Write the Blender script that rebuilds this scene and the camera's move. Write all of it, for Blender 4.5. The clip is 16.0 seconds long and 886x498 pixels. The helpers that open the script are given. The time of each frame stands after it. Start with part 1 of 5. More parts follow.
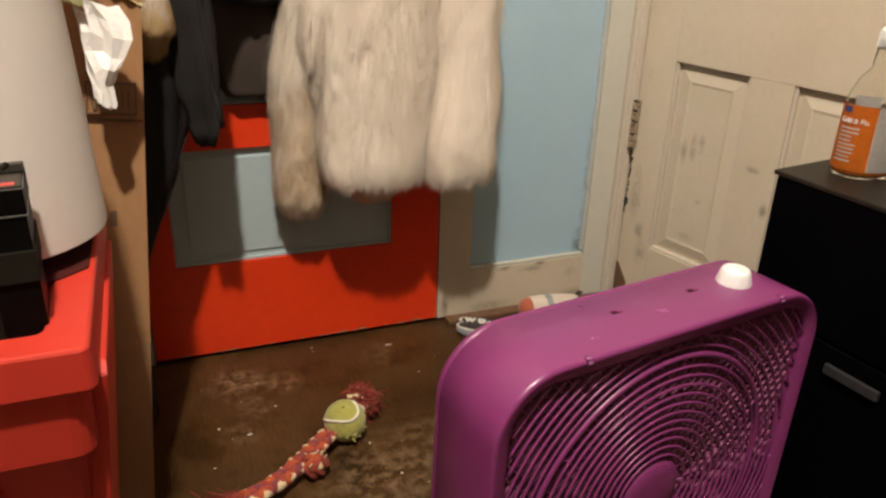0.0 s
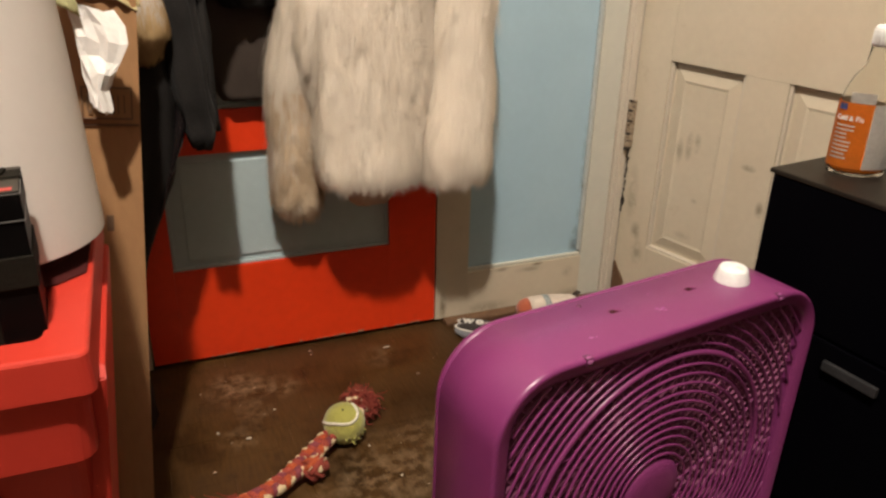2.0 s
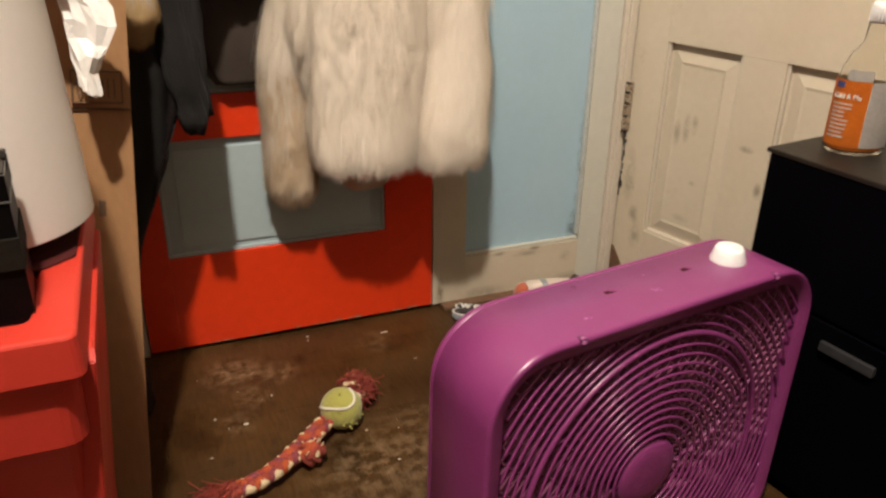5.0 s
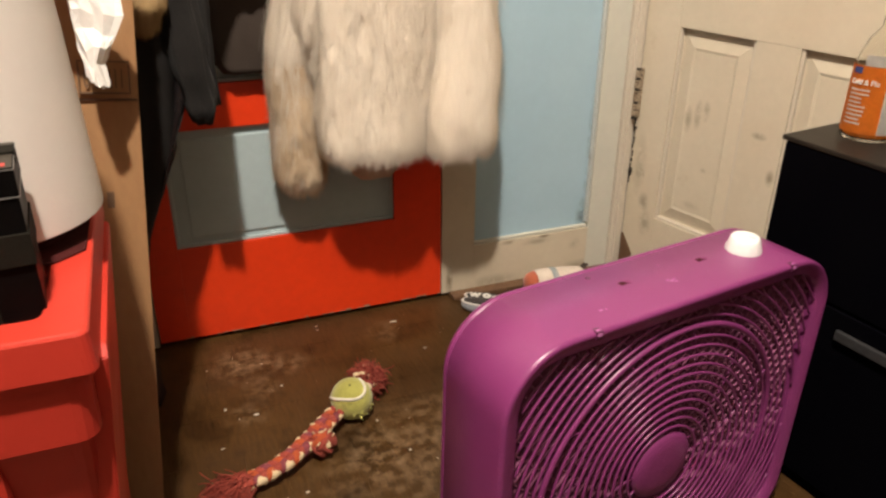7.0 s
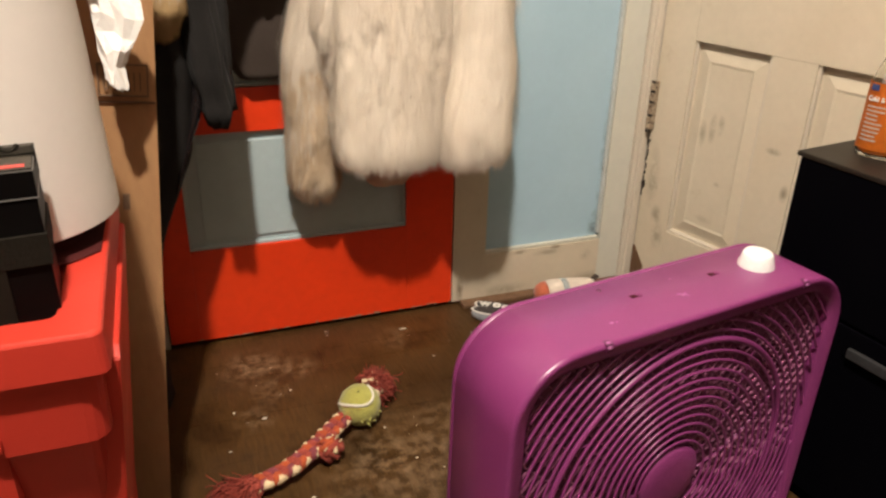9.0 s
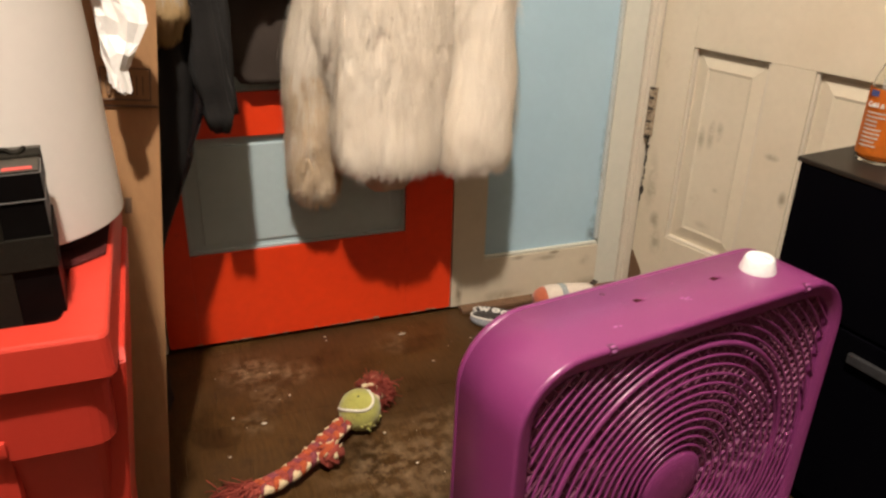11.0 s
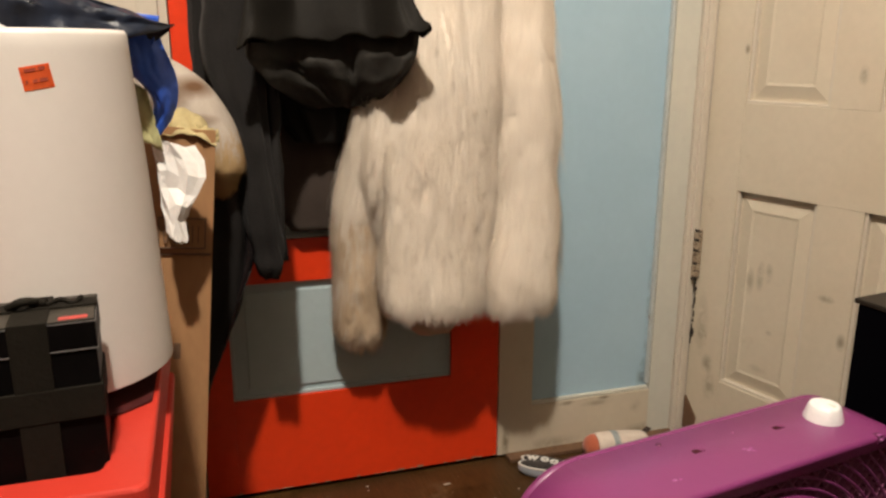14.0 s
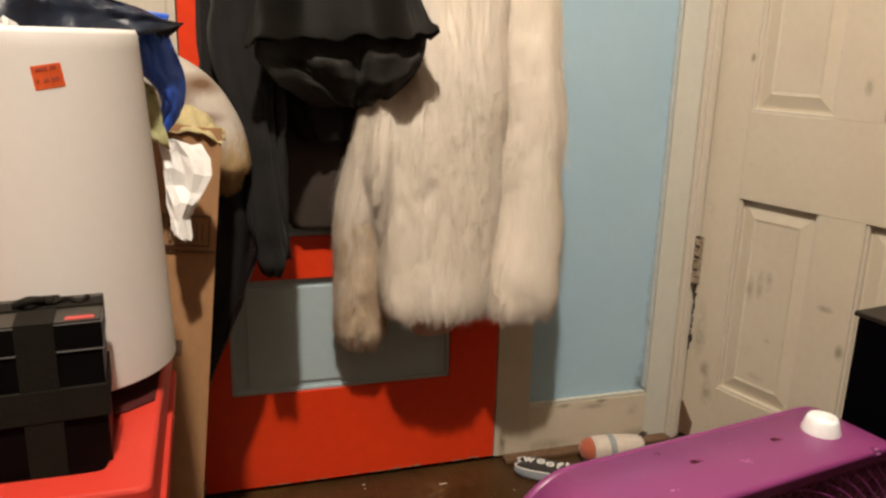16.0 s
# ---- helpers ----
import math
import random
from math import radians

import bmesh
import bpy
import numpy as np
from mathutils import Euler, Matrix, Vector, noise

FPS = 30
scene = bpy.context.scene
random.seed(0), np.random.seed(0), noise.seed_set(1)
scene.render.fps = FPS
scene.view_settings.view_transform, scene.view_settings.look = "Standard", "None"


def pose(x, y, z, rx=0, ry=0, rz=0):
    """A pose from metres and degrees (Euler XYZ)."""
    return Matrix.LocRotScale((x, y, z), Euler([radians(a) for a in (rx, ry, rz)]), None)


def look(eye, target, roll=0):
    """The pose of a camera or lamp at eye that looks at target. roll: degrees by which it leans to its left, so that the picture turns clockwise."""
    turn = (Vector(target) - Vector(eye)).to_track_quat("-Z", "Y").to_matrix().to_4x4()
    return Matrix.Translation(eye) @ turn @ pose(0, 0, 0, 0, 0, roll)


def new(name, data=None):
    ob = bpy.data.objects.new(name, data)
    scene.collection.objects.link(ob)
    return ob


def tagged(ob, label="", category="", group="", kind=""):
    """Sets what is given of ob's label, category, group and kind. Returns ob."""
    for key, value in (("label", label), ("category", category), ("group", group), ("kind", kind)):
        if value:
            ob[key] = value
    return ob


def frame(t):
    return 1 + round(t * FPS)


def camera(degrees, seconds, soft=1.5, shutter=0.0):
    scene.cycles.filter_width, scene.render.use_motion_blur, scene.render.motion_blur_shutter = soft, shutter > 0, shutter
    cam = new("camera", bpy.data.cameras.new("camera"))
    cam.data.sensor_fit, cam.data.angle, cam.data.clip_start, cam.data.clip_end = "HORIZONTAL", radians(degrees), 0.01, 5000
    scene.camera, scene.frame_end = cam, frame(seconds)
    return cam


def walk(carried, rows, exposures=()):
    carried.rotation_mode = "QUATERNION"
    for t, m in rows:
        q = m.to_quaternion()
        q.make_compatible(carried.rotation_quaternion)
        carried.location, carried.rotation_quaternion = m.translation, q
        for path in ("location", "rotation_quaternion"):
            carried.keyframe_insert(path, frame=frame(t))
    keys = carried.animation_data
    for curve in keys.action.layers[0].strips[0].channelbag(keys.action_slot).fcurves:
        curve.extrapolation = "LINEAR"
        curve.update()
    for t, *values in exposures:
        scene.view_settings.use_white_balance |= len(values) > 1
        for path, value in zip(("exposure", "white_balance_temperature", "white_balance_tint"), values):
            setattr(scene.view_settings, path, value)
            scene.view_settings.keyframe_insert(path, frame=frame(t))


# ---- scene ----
cam = camera(60.0, 16.0, soft=2.5, shutter=1.0)
PATH = [
    (0, (-0.026, -0.051, 0.961), (0.638, 1.647, 0.138), 1.8),
    (0.5, (-0.029, -0.051, 0.963), (0.641, 1.646, 0.142), 1.7),
    (1, (-0.028, -0.052, 0.964), (0.642, 1.644, 0.143), 1.6),
    (1.5, (-0.027, -0.05, 0.962), (0.643, 1.647, 0.143), 1.5),
    (2, (-0.028, -0.051, 0.96), (0.645, 1.646, 0.142), 1.3),
    (2.5, (-0.03, -0.051, 0.967), (0.644, 1.646, 0.15), 1.5),
    (3, (-0.031, -0.052, 0.966), (0.646, 1.645, 0.15), 1.7),
    (3.5, (-0.03, -0.05, 0.964), (0.649, 1.645, 0.147), 1.7),
    (4, (-0.027, -0.051, 0.961), (0.65, 1.644, 0.143), 1.6),
    (6.3, (-0.011, -0.05, 0.94), (0.647, 1.619, 0.056), 0.0),
    (6.5, (-0.017, -0.043, 0.944), (0.641, 1.628, 0.063), 0.2),
    (7, (-0.022, -0.036, 0.951), (0.627, 1.639, 0.072), 0.4),
    (7.5, (-0.021, -0.033, 0.949), (0.618, 1.649, 0.076), 0.6),
    (8, (-0.024, -0.036, 0.95), (0.607, 1.654, 0.087), 1.0),
    (8.5, (-0.021, -0.037, 0.949), (0.605, 1.656, 0.087), 1.1),
    (9, (-0.024, -0.037, 0.953), (0.602, 1.656, 0.092), 1.3),
    (11.3, (-0.036, -0.035, 0.95), (0.609, 1.663, 0.112), 1.6),
    (11.4, (-0.035, -0.037, 0.95), (0.608, 1.673, 0.136), 1.6),
    (11.5, (-0.034, -0.036, 0.949), (0.608, 1.687, 0.166), 1.5),
    (11.6, (-0.034, -0.034, 0.949), (0.609, 1.699, 0.193), 1.5),
    (11.7, (-0.034, -0.032, 0.949), (0.610, 1.710, 0.214), 1.5),
    (12, (-0.033, -0.03, 0.95), (0.612, 1.735, 0.265), 1.5),
    (12.5, (-0.029, -0.029, 0.944), (0.593, 1.77, 0.329), 0.9),
    (13, (-0.034, -0.026, 0.949), (0.563, 1.804, 0.41), 0.5),
    (13.5, (-0.036, -0.025, 0.948), (0.545, 1.819, 0.437), 0.2),
    (14, (-0.037, -0.027, 0.952), (0.534, 1.824, 0.451), 0.1),
    (14.5, (-0.04, -0.025, 0.958), (0.528, 1.825, 0.456), 0.3),
    (15, (-0.043, -0.024, 0.965), (0.525, 1.826, 0.459), 0.8),
    (15.5, (-0.047, -0.024, 0.967), (0.525, 1.824, 0.457), 1.3),
    (16, (-0.044, -0.025, 0.964), (0.53, 1.821, 0.452), 1.5),
]
EXPOSURES = ((0, 0.03), (4.2, 0.05), (6.3, 0.37), (11.45, 0.34), (12.0, 0.02), (13, -0.06), (16, -0.07))
walk(cam, [(t, look(eye, target, roll)) for t, eye, target, roll in PATH], EXPOSURES)
ROOM = (-1.5, 1.9, -1.6, 1.523, 3.1)          # x0, x1, y0, y1, ceiling

# ---- light ----
world = bpy.data.worlds.new("world")
scene.world = world
world.use_nodes = True
world.node_tree.nodes["Background"].inputs[0].default_value = (0.55, 0.6, 0.7, 1)
world.node_tree.nodes["Background"].inputs[1].default_value = 0.002
bulb = bpy.data.lights.new("bulb_light", "POINT")
bulb.energy, bulb.color, bulb.shadow_soft_size = 358, (1.0, 0.895, 0.765), 0.05
lamp = new("bulb_light", bulb)
lamp.location = (-0.17, -0.15, 2.95)


# ---- materials ----
def material(name, colour, rough=0.6, second=None, scale=8.0, amount=0.5, grain=120.0, bump=0.1, metal=0.0,
             stains=None, stain_scale=3.0, stain_at=(0.55, 0.7), stretch=(1, 1, 1), sheen=0.0, island=0.0, coat=0.0,
             specular=0.5, through_light=0.0, detail=6.0, fleck=0.25, fine_stretch=None, marks=(), mark_colour=(0.2, 0.16, 0.1), mark_grain=40.0, mark_edge=(0.36, 0.58), glow_through=0.0):
    """A surface with two scales of variation, fine relief, and stains with a shape of their own."""
    m = bpy.data.materials.new(name)
    m.use_nodes = True
    t = m.node_tree
    p = t.nodes["Principled BSDF"]
    link = t.links.new

    def node(kind, **values):
        n = t.nodes.new(kind)
        for key, value in values.items():
            n.inputs[key].default_value = value
        return n

    where = t.nodes.new("ShaderNodeNewGeometry")
    grid = node("ShaderNodeMapping", Scale=stretch)
    link(where.outputs["Position"], grid.inputs["Vector"])
    big = node("ShaderNodeTexNoise", Scale=scale, Detail=detail, Roughness=0.6)
    link(grid.outputs[0], big.inputs["Vector"])
    ramp = t.nodes.new("ShaderNodeMapRange")
    ramp.inputs["From Min"].default_value, ramp.inputs["From Max"].default_value = 0.35, 0.68
    ramp.inputs["To Max"].default_value = amount
    link(big.outputs["Fac"], ramp.inputs["Value"])
    mix = t.nodes.new("ShaderNodeMixRGB")
    mix.inputs[1].default_value = (*colour, 1)
    mix.inputs[2].default_value = (*(second or [c * 0.75 for c in colour]), 1)
    link(ramp.outputs[0], mix.inputs[0])
    out = mix.outputs[0]
    fine = node("ShaderNodeTexNoise", Scale=grain, Detail=4.0)
    if fine_stretch:
        comb = node("ShaderNodeMapping", Scale=fine_stretch)
        link(where.outputs["Position"], comb.inputs["Vector"])
        link(comb.outputs[0], fine.inputs["Vector"])
    else:
        link(grid.outputs[0], fine.inputs["Vector"])
    speck = t.nodes.new("ShaderNodeMixRGB")
    speck.blend_type = "MULTIPLY"
    speck.inputs[0].default_value = fleck
    tone = t.nodes.new("ShaderNodeMapRange")
    tone.inputs["From Min"].default_value, tone.inputs["From Max"].default_value = 0.3, 0.7
    tone.inputs["To Min"].default_value, tone.inputs["To Max"].default_value = 0.6, 1.1
    link(fine.outputs["Fac"], tone.inputs["Value"])
    link(out, speck.inputs[1])
    link(tone.outputs[0], speck.inputs[2])
    out = speck.outputs[0]
    if stains:
        spot = node("ShaderNodeTexNoise", Scale=stain_scale, Detail=8.0, Roughness=0.7)
        link(where.outputs["Position"], spot.inputs["Vector"])
        edge = t.nodes.new("ShaderNodeMapRange")
        edge.inputs["From Min"].default_value, edge.inputs["From Max"].default_value = stain_at
        link(spot.outputs["Fac"], edge.inputs["Value"])
        lay = t.nodes.new("ShaderNodeMixRGB")
        link(edge.outputs[0], lay.inputs[0])
        link(out, lay.inputs[1])
        lay.inputs[2].default_value = (*stains, 1)
        out = lay.outputs[0]
    if marks:
        rough_edge = node("ShaderNodeTexNoise", Scale=mark_grain, Detail=5.0, Roughness=0.6)
        link(where.outputs["Position"], rough_edge.inputs["Vector"])
        torn = t.nodes.new("ShaderNodeMapRange")
        torn.inputs["From Min"].default_value, torn.inputs["From Max"].default_value = mark_edge
        link(rough_edge.outputs["Fac"], torn.inputs["Value"])
        for mx, my, mz, sx, sz, strength in marks:
            off = t.nodes.new("ShaderNodeVectorMath")
            off.operation = "SUBTRACT"
            off.inputs[1].default_value = (mx, my, mz)
            link(where.outputs["Position"], off.inputs[0])
            size = t.nodes.new("ShaderNodeVectorMath")
            size.operation = "DIVIDE"
            size.inputs[1].default_value = (sx, sx, sz)
            link(off.outputs[0], size.inputs[0])
            far = t.nodes.new("ShaderNodeVectorMath")
            far.operation = "LENGTH"
            link(size.outputs[0], far.inputs[0])
            fade = t.nodes.new("ShaderNodeMapRange")
            fade.inputs["From Min"].default_value, fade.inputs["From Max"].default_value = 1.0, 0.2
            fade.inputs["To Max"].default_value = strength
            link(far.outputs["Value"], fade.inputs["Value"])
            both = t.nodes.new("ShaderNodeMath")
            both.operation = "MULTIPLY"
            link(fade.outputs[0], both.inputs[0])
            link(torn.outputs[0], both.inputs[1])
            lay = t.nodes.new("ShaderNodeMixRGB")
            lay.inputs[2].default_value = (*mark_colour, 1)
            link(both.outputs[0], lay.inputs[0])
            link(out, lay.inputs[1])
            out = lay.outputs[0]
    if island:
        vary = t.nodes.new("ShaderNodeMapRange")
        vary.inputs["To Min"].default_value, vary.inputs["To Max"].default_value = 1 - island, 1 + island * 0.5
        link(where.outputs["Random Per Island"], vary.inputs["Value"])
        times = t.nodes.new("ShaderNodeMixRGB")
        times.blend_type = "MULTIPLY"
        times.inputs[0].default_value = 1
        link(out, times.inputs[1])
        link(vary.outputs[0], times.inputs[2])
        out = times.outputs[0]
    link(out, p.inputs["Base Color"])
    worn = t.nodes.new("ShaderNodeMapRange")
    worn.inputs["To Min"].default_value, worn.inputs["To Max"].default_value = max(rough - 0.12, 0.03), min(rough + 0.12, 1)
    link(big.outputs["Fac"], worn.inputs["Value"])
    link(worn.outputs[0], p.inputs["Roughness"])
    p.inputs["Metallic"].default_value = metal
    p.inputs["Sheen Weight"].default_value = sheen
    p.inputs["Coat Weight"].default_value = coat
    p.inputs["Specular IOR Level"].default_value = specular
    p.inputs["Subsurface Weight"].default_value = through_light
    if through_light:
        p.inputs["Subsurface Radius"].default_value = (0.02, 0.015, 0.012)
    if glow_through:
        # thin hair and paper let part of the light pass
        thin = t.nodes.new("ShaderNodeBsdfTranslucent")
        link(out, thin.inputs["Color"])
        blend = t.nodes.new("ShaderNodeMixShader")
        blend.inputs[0].default_value = glow_through
        link(p.outputs[0], blend.inputs[1])
        link(thin.outputs[0], blend.inputs[2])
        link(blend.outputs[0], t.nodes["Material Output"].inputs["Surface"])
    if bump:
        relief = t.nodes.new("ShaderNodeBump")
        relief.inputs["Strength"].default_value = bump
        relief.inputs["Distance"].default_value = 0.002
        link(fine.outputs["Fac"], relief.inputs["Height"])
        link(relief.outputs[0], p.inputs["Normal"])
    return m


CREAM = material("cream_paint", (0.579, 0.5176, 0.4292), 0.42, (0.5334, 0.4658, 0.3701), 4, 0.6, 60, 0.10, stains=(0.30, 0.22, 0.13), stain_scale=9, stain_at=(0.66, 0.82), fleck=0.10)
CREAM_DIRTY = material("dirty_cream_paint", (0.585, 0.512, 0.398), 0.45, (0.525, 0.446, 0.330), 5, 0.6, 60, 0.12, stains=(0.40, 0.32, 0.22), stain_scale=15, stain_at=(0.62, 0.82), fleck=0.10,
                       marks=((1.139, 1.383, 0.440, 0.013, 0.034, 0.50), (1.145, 1.359, 0.455, 0.012, 0.040, 0.55), (1.151, 1.339, 0.468, 0.011, 0.030, 0.46), (1.156, 1.325, 0.330, 0.010, 0.008, 0.35), (1.150, 1.345, 0.235, 0.030, 0.012, 0.25), (1.105, 1.465, 0.205, 0.020, 0.028, 0.6), (1.108, 1.455, 0.150, 0.022, 0.040, 0.5), (1.100, 1.485, 0.275, 0.016, 0.016, 0.6), (1.181, 1.199, 0.448, 0.022, 0.010, 0.6), (1.193, 1.158, 0.365, 0.012, 0.022, 0.7),
                              (1.186, 1.183, 0.907, 0.012, 0.022, 0.6), (1.113, 1.437, 0.956, 0.008, 0.014, 0.8), (1.098, 1.49, 0.30, 0.022, 0.09, 0.35), (0.60, 1.523, 0.04, 0.012, 0.05, 0.8), (0.84, 1.523, 0.11, 0.05, 0.010, 0.5), (0.86, 1.523, 0.122, 0.02, 0.006, 0.9), (0.76, 1.523, 0.120, 0.03, 0.008, 0.6), (0.95, 1.523, 0.085, 0.02, 0.02, 0.3), (0.72, 1.523, 0.02, 0.08, 0.02, 0.45), (0.97, 1.523, 0.02, 0.06, 0.02, 0.5)), mark_colour=(0.15, 0.11, 0.065), mark_edge=(0.32, 0.52))
# wall and ceiling tones set dark to keep bounced light low
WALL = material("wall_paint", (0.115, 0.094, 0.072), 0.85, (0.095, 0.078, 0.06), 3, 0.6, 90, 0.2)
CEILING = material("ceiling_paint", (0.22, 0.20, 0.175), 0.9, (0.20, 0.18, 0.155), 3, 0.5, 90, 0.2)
RED = material("red_paint", (0.76, 0.047, 0.0080), 0.36, (0.67, 0.037, 0.0065), 5, 0.6, 48, 0.5, stains=(0.50, 0.034, 0.010), stain_scale=14, stain_at=(0.60, 0.78), fleck=0.15)
BLUE = material("blue_paint", (0.375, 0.5204, 0.605), 0.45, (0.325, 0.47, 0.56), 4, 0.6, 60, 0.12, stains=(0.16, 0.20, 0.22), stain_scale=24, stain_at=(0.72, 0.80), fleck=0.06, marks=((0.972, 1.537, 0.16, 0.02, 0.06, 0.8), (0.975, 1.537, 0.30, 0.008, 0.25, 0.4)), mark_colour=(0.10, 0.12, 0.12))
GREYISH_BLUE = material("greyish_blue_paint", (0.405, 0.495, 0.515), 0.45, (0.355, 0.445, 0.465), 5, 0.6, 60, 0.2, stains=(0.20, 0.21, 0.19), stain_scale=22, stain_at=(0.68, 0.80), fleck=0.10)
CHIPPED = material("chipped_edge", (0.42, 0.28, 0.19), 0.8, (0.20, 0.10, 0.06), 60, 0.9, 200, 0.4)
DARK_GAP = material("dark_grime", (0.035, 0.025, 0.018), 0.9, (0.015, 0.01, 0.008), 40, 0.7, 160, 0.3)
PALE_BEAD = material("pale_blue_white_paint", (0.4971, 0.5263, 0.5117), 0.45, (0.4094, 0.4386, 0.424), 14, 0.7, 70, 0.15, stains=(0.25, 0.22, 0.18), stain_scale=30, stain_at=(0.60, 0.72))
PALE_STILE = material("bluish_white_paint", (0.57, 0.555, 0.475), 0.45, (0.51, 0.512, 0.455), 6, 0.7, 60, 0.12, stains=(0.34, 0.29, 0.20), stain_scale=18, stain_at=(0.62, 0.80), fleck=0.10)
BARE_WOOD = material("bare_wood", (0.15, 0.078, 0.038), 0.75, (0.09, 0.045, 0.022), 12, 0.7, 90, 0.3, stretch=(4, 4, 1))
FLOOR_WOOD = material("worn_dark_floor_wood", (0.032, 0.0142, 0.0036), 0.42, (0.120, 0.058, 0.0150), 7, 0.9, 15, 0.6, specular=0.36, stains=(0.034, 0.017, 0.007), stain_scale=3.5, stain_at=(0.46, 0.64), fleck=0.8, fine_stretch=(11, 1.6, 1), detail=10,
                      marks=((0.08, 1.40, 0, 0.085, 0.05, 0.75), (0.17, 1.37, 0, 0.05, 0.05, 0.6), (0.10, 1.30, 0, 0.05, 0.05, 0.6), (0.40, 1.42, 0, 0.06, 0.05, 0.35), (0.06, 1.22, 0, 0.05, 0.05, 0.55), (0.30, 1.04, 0, 0.12, 0.05, 0.35), (0.42, 1.12, 0, 0.07, 0.05, 0.3), (0.22, 1.00, 0, 0.06, 0.05, 0.3), (0.30, 0.97, 0, 0.26, 0.05, 0.30), (0.45, 1.02, 0, 0.14, 0.05, 0.25)), mark_colour=(0.32, 0.21, 0.12), mark_grain=38.0, mark_edge=(0.44, 0.74))
DUST = material("pale_floor_scuff", (0.45, 0.38, 0.30), 0.9, (0.6, 0.55, 0.48), 40, 0.8, 200, 0.2)
PURPLE = material("purple_plastic", (0.206, 0.0335, 0.138), 0.34, (0.190, 0.030, 0.128), 10, 0.5, 160, 0.04, stains=(0.36, 0.12, 0.27), stain_scale=45, stain_at=(0.70, 0.78), fleck=0.06)
# darker copy of the purple, paints shade inside, in recesses and underneath
PURPLE_SHADE = material("purple_plastic_shade", (0.096, 0.0112, 0.056), 0.4, (0.08, 0.0096, 0.048), 10, 0.5, 160, 0.05)
PURPLE_RUBBED = material("rubbed_purple_plastic", (0.42, 0.16, 0.32), 0.6, (0.30, 0.05, 0.25), 120, 0.9, 200, 0.2)
WHITE_PLASTIC = material("white_plastic", (0.84, 0.84, 0.83), 0.4, (0.81, 0.81, 0.80), 12, 0.4, 120, 0.03)
BIN_WHITE = material("matt_white_plastic", (0.6641, 0.6188, 0.5735), 0.5, (0.6389, 0.5937, 0.5484), 5, 0.5, 90, 0.05, stains=(0.5, 0.45, 0.40), stain_scale=45, stain_at=(0.73, 0.80), fleck=0.04)
BLACK_METAL = material("black_enamelled_steel", (0.0013, 0.0012, 0.0022), 0.6, (0.0020, 0.0018, 0.0026), 8, 0.6, 220, 0.10, stains=(0.010, 0.008, 0.006), stain_scale=20, stain_at=(0.70, 0.86), specular=0.012)
DUSTY_TOP = material("dusty_black_steel", (0.0135, 0.0105, 0.0078), 0.5, (0.023, 0.0175, 0.0125), 10, 0.7, 160, 0.12, specular=0.3)
STEEL = material("dull_steel", (0.42, 0.41, 0.40), 0.4, (0.3, 0.29, 0.28), 30, 0.6, 200, 0.1, metal=0.7)
TOTE_RED = material("orange_red_plastic", (0.48, 0.036, 0.022), 0.42, (0.44, 0.031, 0.019), 9, 0.5, 140, 0.04, fleck=0.06, specular=0.36)
CARD = material("brown_cardboard", (0.310, 0.163, 0.070), 0.85, (0.260, 0.132, 0.055), 7, 0.7, 110, 0.2, stretch=(1, 1, 0.3))
CARD_INK = material("brown_ink", (0.10, 0.055, 0.03), 0.85, (0.16, 0.09, 0.05), 60, 0.7, 200, 0.1)
BLACK_CARD = material("glossy_black_card", (0.0028, 0.0024, 0.0024), 0.45, (0.005, 0.004, 0.004), 14, 0.6, 160, 0.08, specular=0.07)
# black card lightened to paint the light reflected by the box top
LIT_TOP_CARD = material("lit_top_black_card", (0.026, 0.0215, 0.0155), 0.45, (0.040, 0.033, 0.024), 20, 0.7, 160, 0.1, specular=0.4)
RIBBON = material("dark_grey_ribbon", (0.0125, 0.0104, 0.0074), 0.8, (0.0088, 0.0073, 0.0052), 25, 0.6, 300, 0.3, specular=0.10)
# dark maroon standing for shade on the lid and in fan slots
SHADE_MAROON = material("maroon_shade", (0.0525, 0.007, 0.0063), 0.9, (0.035, 0.0049, 0.0056), 20, 0.7, 260, 0.3, specular=0.2)
STICKER = material("orange_sticker", (0.945, 0.168, 0.0315), 0.55, (0.8925, 0.1365, 0.0263), 40, 0.5, 200, 0.05)
RED_PRINT = material("red_print", (0.50, 0.06, 0.05), 0.5, (0.42, 0.05, 0.04), 40, 0.5, 200, 0.05)
STICKER_INK = material("sticker_ink", (0.34, 0.045, 0.02), 0.6, None, 40, 0.5, 200, 0.05)
FUR_SKIN = material("cream_fur_base", (0.95, 0.87, 0.78), 0.9, (0.90, 0.80, 0.70), 9, 0.6, 60, 0.2, fleck=0.1, stretch=(1, 1, 0.35))
FUR = material("cream_fur", (0.955, 0.900, 0.825), 0.85, (0.935, 0.862, 0.768), 13, 0.5, 12, 0, island=0.06, specular=0.05, fleck=0.08, stretch=(1, 1, 0.3), glow_through=0.6)
FUR_TAN = material("tan_stained_fur", (0.7896, 0.658, 0.4982), 0.85, (0.5828, 0.423, 0.2538), 14, 0.7, 12, 0, island=0.08, specular=0.05, fleck=0.10, stretch=(1, 1, 0.6), glow_through=0.3)
